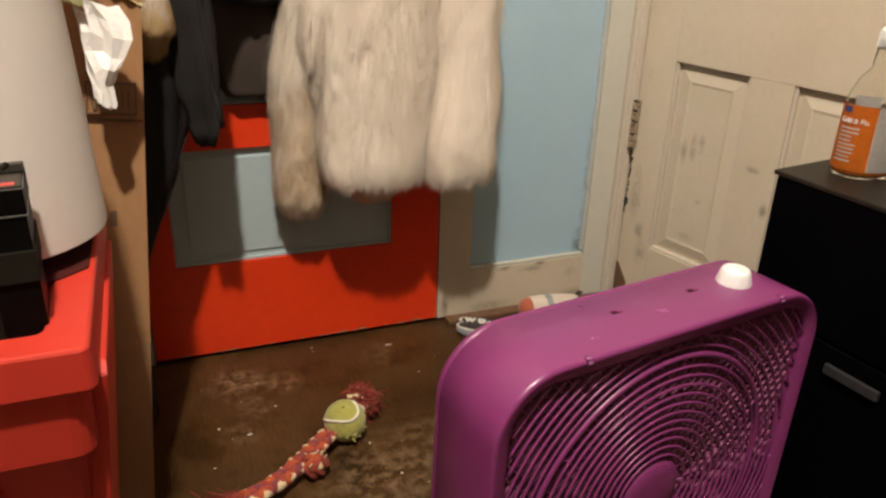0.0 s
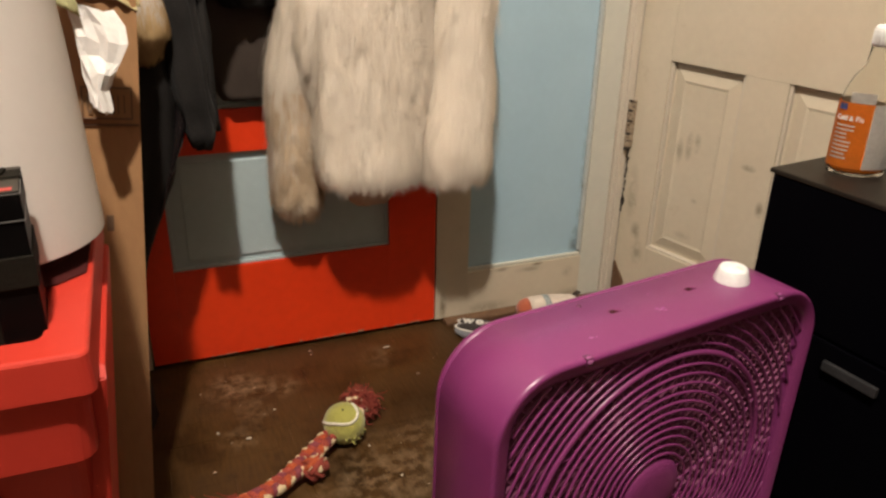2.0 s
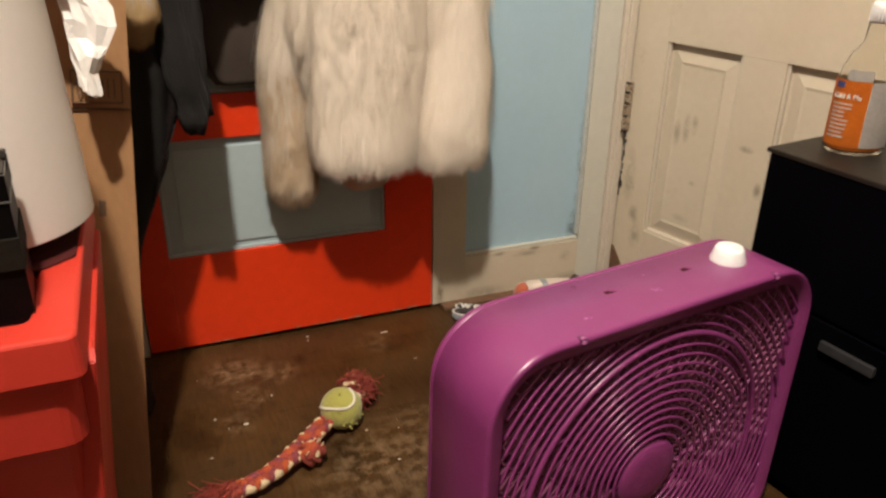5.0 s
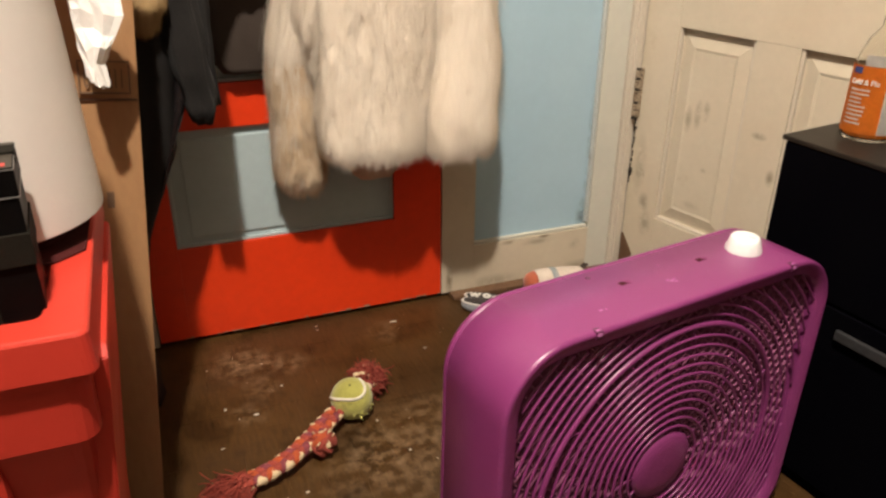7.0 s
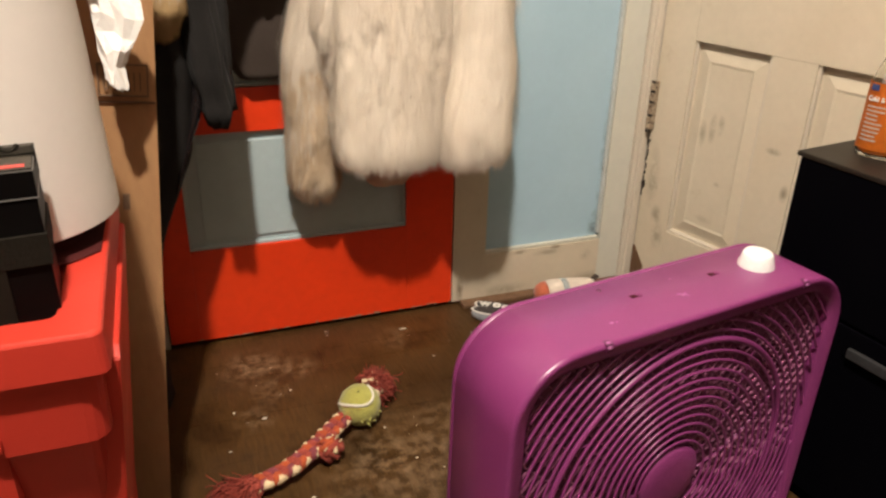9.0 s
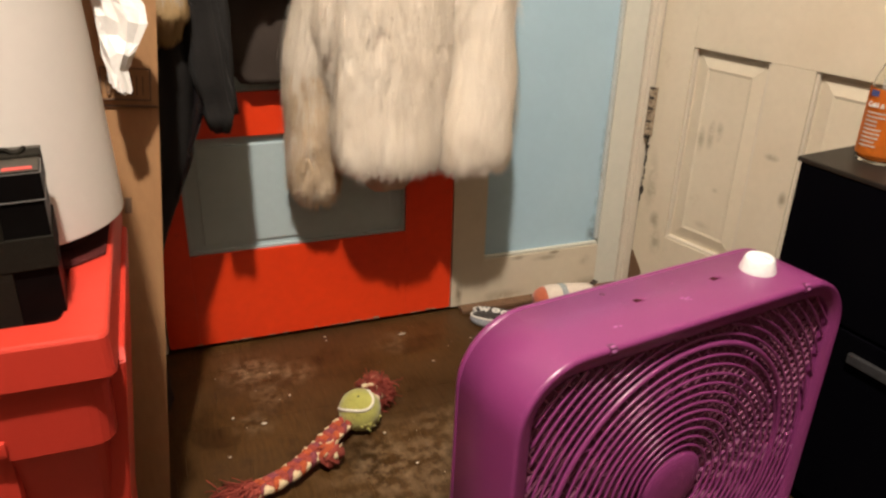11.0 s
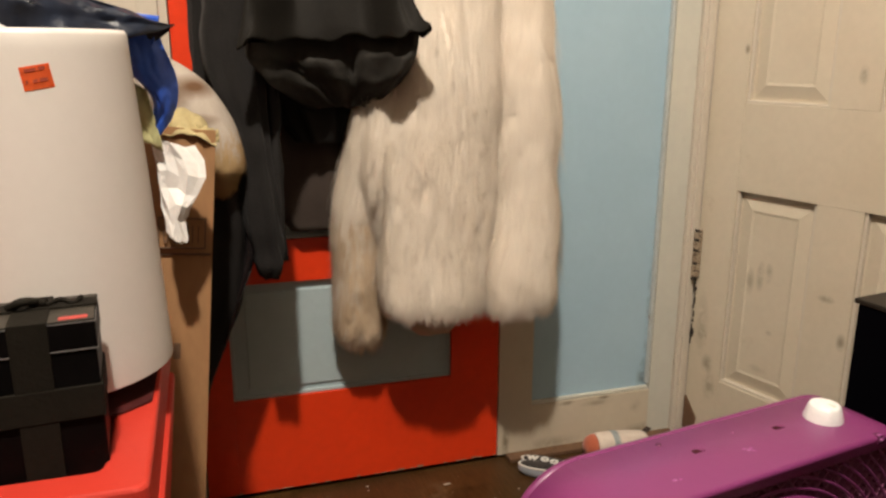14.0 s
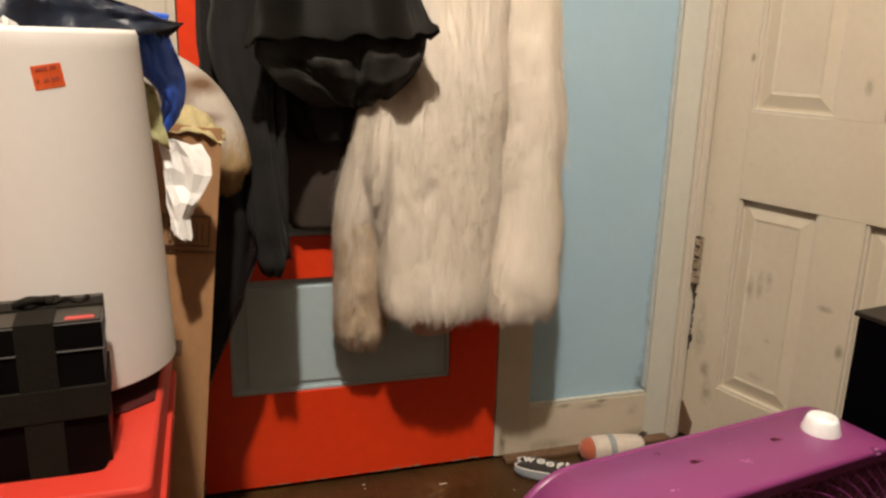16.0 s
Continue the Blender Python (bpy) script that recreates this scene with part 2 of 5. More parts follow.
FUR_BROWN = material("brown_and_white_fur", (0.46, 0.40, 0.34), 0.85, (0.36, 0.30, 0.24), 14, 0.7, 12, 0, island=0.03, specular=0.1,
                     marks=((-0.048, 1.25, 0.897, 0.050, 0.022, 1.0), (-0.085, 1.25, 0.880, 0.040, 0.024, 0.8), (-0.058, 1.235, 0.846, 0.050, 0.012, 1.0), (-0.100, 1.25, 0.945, 0.040, 0.014, 0.7)), mark_colour=(0.13, 0.07, 0.036), mark_grain=30.0, mark_edge=(0.12, 0.50))
FUR_RUST = material("rusty_brown_fur", (0.44, 0.30, 0.15), 0.85, (0.34, 0.21, 0.095), 16, 0.8, 60, 0, island=0.12, specular=0.1)
DULL_PULL = material("worn_dark_steel", (0.048, 0.047, 0.050), 0.5, (0.022, 0.022, 0.023), 40, 0.8, 200, 0.15, metal=0.3)
# paler copy of the purple, paints the light caught by lattice bars
PURPLE_GLEAM = material("purple_plastic_gleam", (0.27, 0.088, 0.17), 0.28, (0.23, 0.07, 0.142), 10, 0.5, 160, 0.04, fleck=0.06)
LINING = material("pinkish_satin_lining", (0.62, 0.45, 0.34), 0.5, (0.52, 0.36, 0.26), 14, 0.6, 160, 0.1)
GREY_WOOL = material("dark_grey_wool", (0.0130, 0.0114, 0.0108), 0.95, (0.0090, 0.0081, 0.0078), 14, 0.7, 320, 0.6, sheen=0.04, specular=0.2)
BLACK_WOOL = material("black_cloth", (0.0084, 0.0072, 0.0066), 0.8, (0.0132, 0.0114, 0.0108), 14, 0.7, 260, 0.3, specular=0.25)
BROWN_CLOTH = material("dark_brown_cloth", (0.043, 0.029, 0.022), 0.95, (0.034, 0.023, 0.017), 12, 0.7, 320, 0.4)
OLIVE_NYLON = material("charcoal_nylon", (0.0090, 0.0076, 0.0056), 0.7, (0.0064, 0.0053, 0.0041), 14, 0.7, 220, 0.25, specular=0.15)
BLACK_NYLON = material("black_nylon", (0.027, 0.0242, 0.0205), 0.62, (0.017, 0.0155, 0.013), 16, 0.7, 180, 0.2, specular=0.2)
BLACK_SHINE = material("black_vinyl", (0.008, 0.006, 0.007), 0.25, (0.014, 0.011, 0.011), 16, 0.7, 180, 0.15)
BLUE_CLOTH = material("bright_blue_nylon", (0.030, 0.115, 0.60), 0.5, (0.021, 0.080, 0.44), 12, 0.7, 160, 0.2)
NAVY_CLOTH = material("dark_navy_mottled_cloth", (0.004, 0.006, 0.013), 0.36, (0.028, 0.044, 0.085), 20, 0.4, 120, 0.25, specular=0.45, stains=(0.35, 0.38, 0.42), stain_scale=70, stain_at=(0.70, 0.76))
LIME = material("pale_lime_cloth", (0.42, 0.40, 0.20), 0.8, (0.34, 0.33, 0.15), 14, 0.7, 160, 0.2)
YELLOW_CLOTH = material("pale_yellow_cloth", (0.44, 0.36, 0.18), 0.85, (0.36, 0.29, 0.14), 18, 0.7, 160, 0.25)
PAPER = material("white_paper", (0.76, 0.7315, 0.703), 0.6, (0.703, 0.6745, 0.646), 18, 0.5, 120, 0.12, through_light=0.1)
BALL_FELT = material("yellow_green_felt", (0.40, 0.38, 0.085), 0.95, (0.30, 0.28, 0.06), 16, 0.8, 260, 0.8, sheen=0.3, stains=(0.16, 0.13, 0.04), stain_scale=24, stain_at=(0.60, 0.76))
SEAM = material("off_white_rubber", (0.70, 0.66, 0.55), 0.8, (0.55, 0.5, 0.4), 40, 0.6, 200, 0.2)
ROPE_RED = material("faded_red_cotton", (0.36, 0.062, 0.040), 0.95, (0.25, 0.038, 0.026), 30, 0.7, 400, 0.8, island=0.25)
ROPE_CREAM = material("cream_cotton", (0.70, 0.55, 0.34), 0.95, (0.55, 0.42, 0.25), 30, 0.7, 400, 0.8)
ROPE_ORANGE = material("orange_cotton", (0.45, 0.085, 0.025), 0.95, (0.34, 0.06, 0.02), 30, 0.7, 400, 0.8)
ROPE_PURPLE = material("purple_cotton", (0.24, 0.050, 0.062), 0.95, (0.16, 0.032, 0.042), 30, 0.7, 400, 0.8)
PLUSH_WHITE = material("grubby_white_plush", (0.6452, 0.5474, 0.4594), 0.95, (0.5083, 0.4105, 0.3323), 22, 0.7, 260, 0.7, sheen=0.3)
PLUSH_ORANGE = material("orange_red_plush", (0.46, 0.115, 0.055), 0.95, (0.38, 0.085, 0.04), 22, 0.7, 260, 0.7, sheen=0.3)
GREY_BAND = material("grey_check_band", (0.34, 0.36, 0.36), 0.85, (0.20, 0.23, 0.22), 70, 0.8, 260, 0.3)
PLUSH_BLACK = material("dark_plush", (0.025, 0.02, 0.018), 0.95, (0.045, 0.035, 0.03), 30, 0.7, 260, 0.6, sheen=0.2)
PLUSH_BLUE = material("pale_blue_grey_plush", (0.36, 0.40, 0.44), 0.95, (0.26, 0.28, 0.30), 30, 0.7, 260, 0.6, sheen=0.2)
LETTER = material("white_print", (0.75, 0.72, 0.66), 0.8, None, 40, 0.4, 200, 0.05)
LABEL_ORANGE = material("orange_label", (0.72, 0.2, 0.02), 0.45, (0.672, 0.168, 0.016), 20, 0.5, 200, 0.03)
LABEL_SILVER = material("silver_grey_label", (0.66, 0.636, 0.6), 0.35, (0.576, 0.552, 0.516), 20, 0.5, 200, 0.03, metal=0.2)
LABEL_BLUE = material("blue_print", (0.08, 0.12, 0.35), 0.5, None, 20, 0.5, 200, 0.03)
LIQUID = material("orange_liquid", (0.80, 0.22, 0.02), 0.1, (0.75, 0.2, 0.02), 20, 0.3, 100, 0, coat=0.5)
PAINT_HINGE = material("painted_hinge", (0.45, 0.37, 0.27), 0.5, (0.15, 0.09, 0.05), 110, 0.9, 200, 0.5, stains=(0.06, 0.035, 0.02), stain_scale=140, stain_at=(0.52, 0.60))


def clear_plastic():
    m = bpy.data.materials.new("clear_plastic")
    m.use_nodes = True
    p = m.node_tree.nodes["Principled BSDF"]
    p.inputs["Base Color"].default_value = (0.96, 0.95, 0.92, 1)
    p.inputs["Transmission Weight"].default_value = 1.0
    p.inputs["IOR"].default_value = 1.06
    wave = m.node_tree.nodes.new("ShaderNodeTexNoise")
    wave.inputs["Scale"].default_value = 60
    rough = m.node_tree.nodes.new("ShaderNodeMapRange")
    rough.inputs["To Min"].default_value, rough.inputs["To Max"].default_value = 0.04, 0.16
    m.node_tree.links.new(wave.outputs["Fac"], rough.inputs["Value"])
    m.node_tree.links.new(rough.outputs[0], p.inputs["Roughness"])
    return m


CLEAR = clear_plastic()


# ---- mesh tools ----
def part(name, bm, mat, parent=None, label="", smooth=False, kind=""):
    """Links a bmesh as one mesh object, under a thing or a part."""
    me = bpy.data.meshes.new(name)
    bm.normal_update()
    bm.to_mesh(me)
    bm.free()
    if smooth:
        me.shade_smooth()
    me.materials.append(mat)
    ob = new(name, me)
    if parent:
        ob.parent = parent
    return tagged(ob, label=label, kind=kind)


def thing(name, label, category, m=None, group="", kind=""):
    ob = new(name)
    ob.empty_display_size = 0.05
    if m:
        ob.matrix_basis = m
    return tagged(ob, label, category, group, kind)


def block(x0, x1, y0, y1, z0, z1, bevel=0.0, segments=2, bm=None):
    bm = bm or bmesh.new()
    made = bmesh.ops.create_cube(bm, size=1.0, matrix=Matrix.LocRotScale(((x0 + x1) / 2, (y0 + y1) / 2, (z0 + z1) / 2), None, (x1 - x0, y1 - y0, z1 - z0)))
    if bevel:
        edges = {e for v in made["verts"] for e in v.link_edges}
        bmesh.ops.bevel(bm, geom=list(edges), offset=bevel, segments=segments, profile=0.7, affect="EDGES")
    return bm


def rings_mesh(rings, closed=True, cap_start=True, cap_end=True, bm=None):
    """Joins equal rings of points into a skin."""
    bm = bm or bmesh.new()
    rows = [[bm.verts.new(p) for p in ring] for ring in rings]
    n = len(rows[0])
    for a, b in zip(rows, rows[1:]):
        for i in range(n if closed else n - 1):
            j = (i + 1) % n
            bm.faces.new((a[i], a[j], b[j], b[i]))
    if closed and cap_start:
        bm.faces.new(list(reversed(rows[0])))
    if closed and cap_end:
        bm.faces.new(rows[-1])
    return bm


def lathe(profile, n=40, axis=Matrix(), caps=False):
    rings = [[axis @ Vector((r * math.cos(2 * math.pi * i / n), r * math.sin(2 * math.pi * i / n), z)) for i in range(n)] for r, z in profile]
    return rings_mesh(rings, True, caps, caps)


def tube(points, radius, n=8, closed=False, bm=None):
    """A tube along points; radius is a number or a function of 0..1."""
    pts = [Vector(p) for p in points]
    rings, up = [], Vector((0.13, 0.21, 1))
    for k, p in enumerate(pts):
        if closed:
            d = pts[(k + 1) % len(pts)] - pts[k - 1]
        else:
            d = pts[min(k + 1, len(pts) - 1)] - pts[max(k - 1, 0)]
        d.normalize()
        if abs(d.dot(up.normalized())) > 0.97:
            up = Vector((1, 0.1, 0.05))
        a = d.cross(up).normalized()
        b = a.cross(d)
        up = b
        r = radius(k / max(len(pts) - 1, 1)) if callable(radius) else radius
        rings.append([p + r * (math.cos(2 * math.pi * i / n) * a + math.sin(2 * math.pi * i / n) * b) for i in range(n)])
    if closed:
        rings.append(rings[0])
        bm2 = rings_mesh(rings, True, False, False, bm)
        bmesh.ops.remove_doubles(bm2, verts=bm2.verts, dist=1e-6)
        return bm2
    return rings_mesh(rings, True, True, True, bm)


def spline(points, steps=8):
    """A smooth line through points."""
    p = [Vector(q) for q in points]
    p = [2 * p[0] - p[1]] + p + [2 * p[-1] - p[-2]]
    out = []
    for i in range(1, len(p) - 2):
        for s in range(steps):
            u = s / steps
            out.append(0.5 * (2 * p[i] + (p[i + 1] - p[i - 1]) * u + (2 * p[i - 1] - 5 * p[i] + 4 * p[i + 1] - p[i + 2]) * u * u
                              + (3 * p[i] - p[i - 1] - 3 * p[i + 1] + p[i + 2]) * u ** 3))
    return out + [p[-2]]


def hanging(sections, n=40, steps=5, fold=0.008, folds=5, wave=0.006, seed=0.0, caps=True):
    """A hanging garment or sleeve: oval sections (x, y, z, half width, half depth) joined smoothly, with upright folds and creases."""
    keys = spline([(s[0], s[1], s[2]) for s in sections], steps)
    size = spline([(s[3], s[4], 0) for s in sections], steps)
    rings = []
    for k, (c, r) in enumerate(zip(keys, size)):
        ring = []
        for i in range(n):
            a = 2 * math.pi * i / n
            q = Vector((math.copysign(abs(math.cos(a)) ** 0.8, math.cos(a)) * r.x, math.copysign(abs(math.sin(a)) ** 0.8, math.sin(a)) * r.y, 0))
            out = Vector((math.cos(a), math.sin(a), 0))
            off = fold * noise.noise(Vector((math.cos(a) * folds * 0.5 + seed, math.sin(a) * folds * 0.5, c.z * 2.2))) * 1.6
            off += wave * noise.noise(Vector((c.x * 20 + q.x * 22 + seed, q.y * 22, c.z * 22)))
            ring.append(c + q + out * off)
        rings.append(ring)
    return rings, rings_mesh(rings, True, caps, caps)


def sheet(fn, nu=24, nv=24, thick=0.0025):
    """A cloth sheet with thickness, from a function of u, v in 0..1."""
    front = [[Vector(fn(i / nu, j / nv)) for i in range(nu + 1)] for j in range(nv + 1)]
    bm = bmesh.new()
    rows = [[bm.verts.new(p) for p in row] for row in front]
    for a, b in zip(rows, rows[1:]):
        for i in range(nu):
            bm.faces.new((a[i], a[i + 1], b[i + 1], b[i]))
    bm.normal_update()
    under = [[bm.verts.new(v.co - v.normal * thick) for v in row] for row in rows]
    for a, b in zip(under, under[1:]):
        for i in range(nu):
            bm.faces.new((a[i + 1], a[i], b[i], b[i + 1]))
    rim = [(0, i) for i in range(nu)] + [(j, nu) for j in range(nv)] + [(nv, nu - i) for i in range(nu)] + [(nv - j, 0) for j in range(nv)]
    for (j, i), (l, k) in zip(rim, rim[1:] + rim[:1]):
        bm.faces.new((rows[j][i], under[j][i], under[l][k], rows[l][k]))
    return bm


def fur_mesh(name, rings_list, count, length, width, mat, parent, label="", lean=0.35, seed=1, choose=None, lock=(0.0065, 0.0065, 0.030), gather=0.13, stray=0.07, down=(0, 0, -1)):
    """Many tapered hairs rooted on skins of rings, combed downwards, their tips gathered into locks of about the given size."""
    rng = np.random.default_rng(seed)
    roots, normals = [], []
    for rings in rings_list:
        g = np.array([[tuple(p) for p in ring] for ring in rings])
        a, b = g[:-1], g[1:]
        c = np.roll(g, -1, axis=1)[:-1]
        e1, e2 = c - a, b - a
        nrm = np.cross(e1, e2)
        area = np.linalg.norm(nrm, axis=2)
        mid = g.mean(axis=1, keepdims=True)[:-1]
        nrm = nrm / np.maximum(area, 1e-12)[..., None]
        nrm *= np.sign(((a - mid) * nrm).sum(-1))[..., None]
        roots.append((a.reshape(-1, 3), e1.reshape(-1, 3), e2.reshape(-1, 3)))
        normals.append((nrm.reshape(-1, 3), area.reshape(-1)))
    A, E1, E2 = (np.concatenate([r[k] for r in roots]) for k in range(3))
    N = np.concatenate([n[0] for n in normals])
    w = np.concatenate([n[1] for n in normals])
    if choose is not None:
        w = w * choose(A, N)
    pick = rng.choice(len(A), count, p=w / w.sum())
    u, v = rng.random((2, count, 1))
    P, N = A[pick] + u * E1[pick] + v * E2[pick], N[pick]
    # each hair belongs to the lock of its cell; the cells are warped, so that no rows show
    warp = P + 0.007 * np.sin(P[:, [2, 0, 1]] * (83, 61, 97) + seed) + 0.004 * np.sin(P[:, [1, 2, 0]] * (197, 173, 211))
    cell = np.floor(warp / lock).astype(np.int64)
    key = cell[:, 0] * 73856093 ^ cell[:, 1] * 19349663 ^ cell[:, 2] * 83492791
    _, own, many = np.unique(key, return_inverse=True, return_counts=True)
    own = own.reshape(-1)

    def mean(values):
        return np.stack([np.bincount(own, values[:, k]) for k in range(3)], 1) / many[:, None]

    C, CN = mean(P), mean(N)
    CN /= np.maximum(np.linalg.norm(CN, axis=1, keepdims=True), 1e-6)
    locks = len(many)
    sway = rng.normal(0, 0.035, (locks, 3)) * (1, 1, 0.3)
    CD = np.array(down) + CN * (lean * (0.75 + 0.5 * rng.random((locks, 1)))) + sway
    CD /= np.linalg.norm(CD, axis=1, keepdims=True)
    CL = length * (0.86 + 0.28 * rng.random((locks, 1)))
    D = CD[own] + rng.normal(0, stray, (count, 3)) + 0.12 * np.sin(P[:, [2, 0, 1]] * (31, 23, 19) + seed) * (1, 1, 0)
    D /= np.linalg.norm(D, axis=1, keepdims=True)
    L = CL[own] * (0.6 + 0.5 * rng.random((count, 1)))
    pull = gather * (0.6 + 0.5 * rng.random((count, 1)))
    aim = C[own] + CD[own] * L + CN[own] * L * 0.06
    tip = (P + D * L) * (1 - pull) + aim * pull + np.array(down) * L * 0.10
    mid = P + D * L * 0.5 + N * L * 0.05 + (C[own] - P) * pull * 0.35
    side = np.cross(D, N)
    side /= np.maximum(np.linalg.norm(side, axis=1, keepdims=True), 1e-6)
    W = width * (0.6 + 0.8 * rng.random((count, 1)))
    verts = np.stack([P - side * W * 0.5, P + side * W * 0.5, mid + side * W * 0.4, mid - side * W * 0.4, tip], 1).reshape(-1, 3)
    base = np.arange(count)[:, None] * 5
    loops = np.concatenate([base + (0, 1, 2, 3), base + (3, 2, 4)], 1).reshape(-1)
    starts = (np.arange(count)[:, None] * 7 + (0, 4)).reshape(-1)
    me = bpy.data.meshes.new(name)
    me.vertices.add(len(verts))
    me.vertices.foreach_set("co", verts.astype(np.float32).ravel())
    me.loops.add(len(loops))
    me.loops.foreach_set("vertex_index", loops.astype(np.int32))
    me.polygons.add(len(starts))
    me.polygons.foreach_set("loop_start", starts.astype(np.int32))
    me.update()
    me.validate()
    # hairs are shaded by the round of their lock and the lie of the skin below
    soft = CN[own] + 0.12 * (P - C[own]) / (0.5 * lock[0]) * (1, 1, 0.2) + 0.6 * sway[own] + rng.normal(0, 0.05, (count, 3)) + (0, 0, 0.26)
    soft /= np.linalg.norm(soft, axis=1, keepdims=True)
    me.normals_split_custom_set_from_vertices(np.repeat(soft, 5, axis=0).tolist())
    me.materials.append(mat)
    ob = new(name, me)
    ob.parent = parent
    return tagged(ob, label=label, kind="stuff")


def letters(name, text, size, mat, m, parent=None, depth=0.0006, label="", bold=0.0):
    """Raised print from the built-in font, as a mesh."""
    cu = bpy.data.curves.new(name, "FONT")
    cu.body, cu.size, cu.extrude, cu.align_x, cu.align_y, cu.offset = text, size, depth, "CENTER", "CENTER", bold
    tmp = bpy.data.objects.new(name, cu)
    scene.collection.objects.link(tmp)
    me = bpy.data.meshes.new_from_object(tmp.evaluated_get(bpy.context.evaluated_depsgraph_get()))
    bpy.data.objects.remove(tmp)
    me.name = name
    me.materials.clear()
    me.materials.append(mat)
    ob = new(name, me)
    ob.matrix_basis = m
    if parent:
        ob.parent = parent
    return tagged(ob, label=label)


# ---- setting ----
X0, X1, Y0, Y1, TOP = ROOM
tagged(part("floor", block(X0, X1, Y0, Y1 + 0.25, -0.12, -0.012), DARK_GAP), "dark worn timber floor with scuffs and pale specks", "floor", kind="structure")
FLOOR = bpy.data.objects["floor"]
# unseen ceiling and walls added to close the room, dark to limit bounced light
tagged(part("ceiling", block(X0, X1, Y0, Y1, TOP, TOP + 0.1), CEILING), "unseen ceiling added to close the room, dull cream", "ceiling", kind="structure")
tagged(part("wall_west", block(X0 - 0.12, X0, Y0, Y1 + 0.12, -0.12, TOP + 0.1), WALL), "unseen wall added to close the room, dark tan", "wall", kind="structure")
tagged(part("wall_east", block(X1, X1 + 0.12, Y0, Y1 + 0.12, -0.12, TOP + 0.1), WALL), "unseen wall added to close the room, dark tan", "wall", kind="structure")
tagged(part("wall_south", block(X0, X1, Y0 - 0.12, Y0, -0.12, TOP + 0.1), WALL), "unseen wall added to close the room, dark tan", "wall", kind="structure")
# the north wall stands round the two painted leaves; its face lies a little behind theirs
bm = block(X0, -0.088, Y1 + 0.006, Y1 + 0.13, -0.012, TOP)
block(1.088, X1, Y1 + 0.006, Y1 + 0.13, -0.012, TOP, bm=bm)
block(-0.088, 1.088, Y1 + 0.006, Y1 + 0.13, 1.93, TOP, bm=bm)
block(-0.088, 1.088, Y1 + 0.06, Y1 + 0.13, -0.012, 1.93, bm=bm)
tagged(part("wall_north", bm, CREAM), "cream painted wall round two painted door leaves", "wall", kind="structure")
tagged(part("trim", block(-0.140, -0.1035, Y1 - 0.008, Y1 + 0.006, 0, 1.98, 0.003), CREAM), "cream painted door casing", "casing", kind="structure")


def framed_leaf(name, label, x0, x1, stiles, rails, frame_mat, panel_mat, y, depth, recess, inner, head, far_mat=None):
    """A door leaf of boards: stiles at both sides, rails given as (z0, z1), and a moulded panel in each opening."""
    leaf = thing(name, label, "door", kind="structure")
    a, b = x0 + stiles[0], x1 - stiles[1]
    part("stile", block(x0, a, y, y + depth, rails[0][0], head, 0.0006), frame_mat, leaf)
    part("stile", block(b, x1, y, y + depth, rails[0][0], head, 0.0006), far_mat or frame_mat, leaf)
    for z0, z1 in rails:
        part("rail", block(a, b, y, y + depth, z0, z1, 0.0006), frame_mat, leaf)
    for (_, z0), (z1, _) in zip(rails, rails[1:]):
        bm = block(a, b, y + recess, y + depth - 0.004, z0, z1)
        part("panel", bm, panel_mat, leaf)
        if inner:
            f = inner
            bm = block(a + f, b - f, y + recess - 0.004, y + recess + 0.002, z0 + f * 0.6, z1 - f * 0.6, 0.003)
            part("raised_field", bm, panel_mat, leaf)
            for q in ((a, b, z0, z0 + 0.008), (a, b, z1 - 0.008, z1), (a, a + 0.008, z0 + 0.008, z1 - 0.008), (b - 0.008, b, z0 + 0.008, z1 - 0.008)):
                part("moulding", block(q[0], q[1], y + recess - 0.006, y + recess + 0.001, q[2], q[3], 0.003), panel_mat, leaf)
    return leaf


door_1 = framed_leaf("door_1", "closed red door with light blue recessed panels and scuffed lower edge", -0.085, 0.576, (0.065, 0.115), ((0.012, 0.230), (0.487, 0.577), (1.50, 1.60), (1.80, 1.90)), RED, GREYISH_BLUE, Y1, 0.045, 0.012, 0.034, 1.90)
# chipped lower edge of the red door
rng = random.Random(4)
bm = bmesh.new()
for k in range(26):
    x = -0.06 + 0.63 * rng.random()
    w = 0.004 + 0.012 * rng.random()
    block(x, min(x + w, 0.58), Y1 - 0.0005, Y1 + 0.003, 0.0118, 0.0125 + 0.0012 + 0.004 * rng.random() ** 3, bm=bm)
part("chipped_edge", bm, CHIPPED, door_1, "flaked paint showing pale wood")

door_2 = framed_leaf("door_2", "cream framed leaf with a light blue panel, grubby low down", 0.580, 1.050, (0.085, 0.064), ((0.008, 0.126), (1.78, 1.90)), CREAM_DIRTY, BLUE, Y1 + 0.002, 0.045, 0.014, 0, 1.90, PALE_STILE)
part("ledge", block(0.667, 0.984, Y1 + 0.0045, Y1 + 0.014, 0.1265, 0.136, 0.004), PALE_STILE, door_2)
part("edge_bead", block(0.9765, 0.9845, Y1 + 0.004, Y1 + 0.015, 0.142, 1.778, 0.003), PALE_BEAD, door_2)

tagged(part("jamb", block(1.052, 1.0855, Y1 - 0.006, Y1 + 0.05, 0, 1.95, 0.004), CREAM), "cream painted hinge jamb with worn paint", "door frame", kind="structure")
tagged(part("stop_bead", block(1.062, 1.072, Y1 - 0.0125, Y1 - 0.0065, 0, 1.95, 0.003), CREAM), "thin cream bead on the hinge jamb", "door frame", kind="structure")
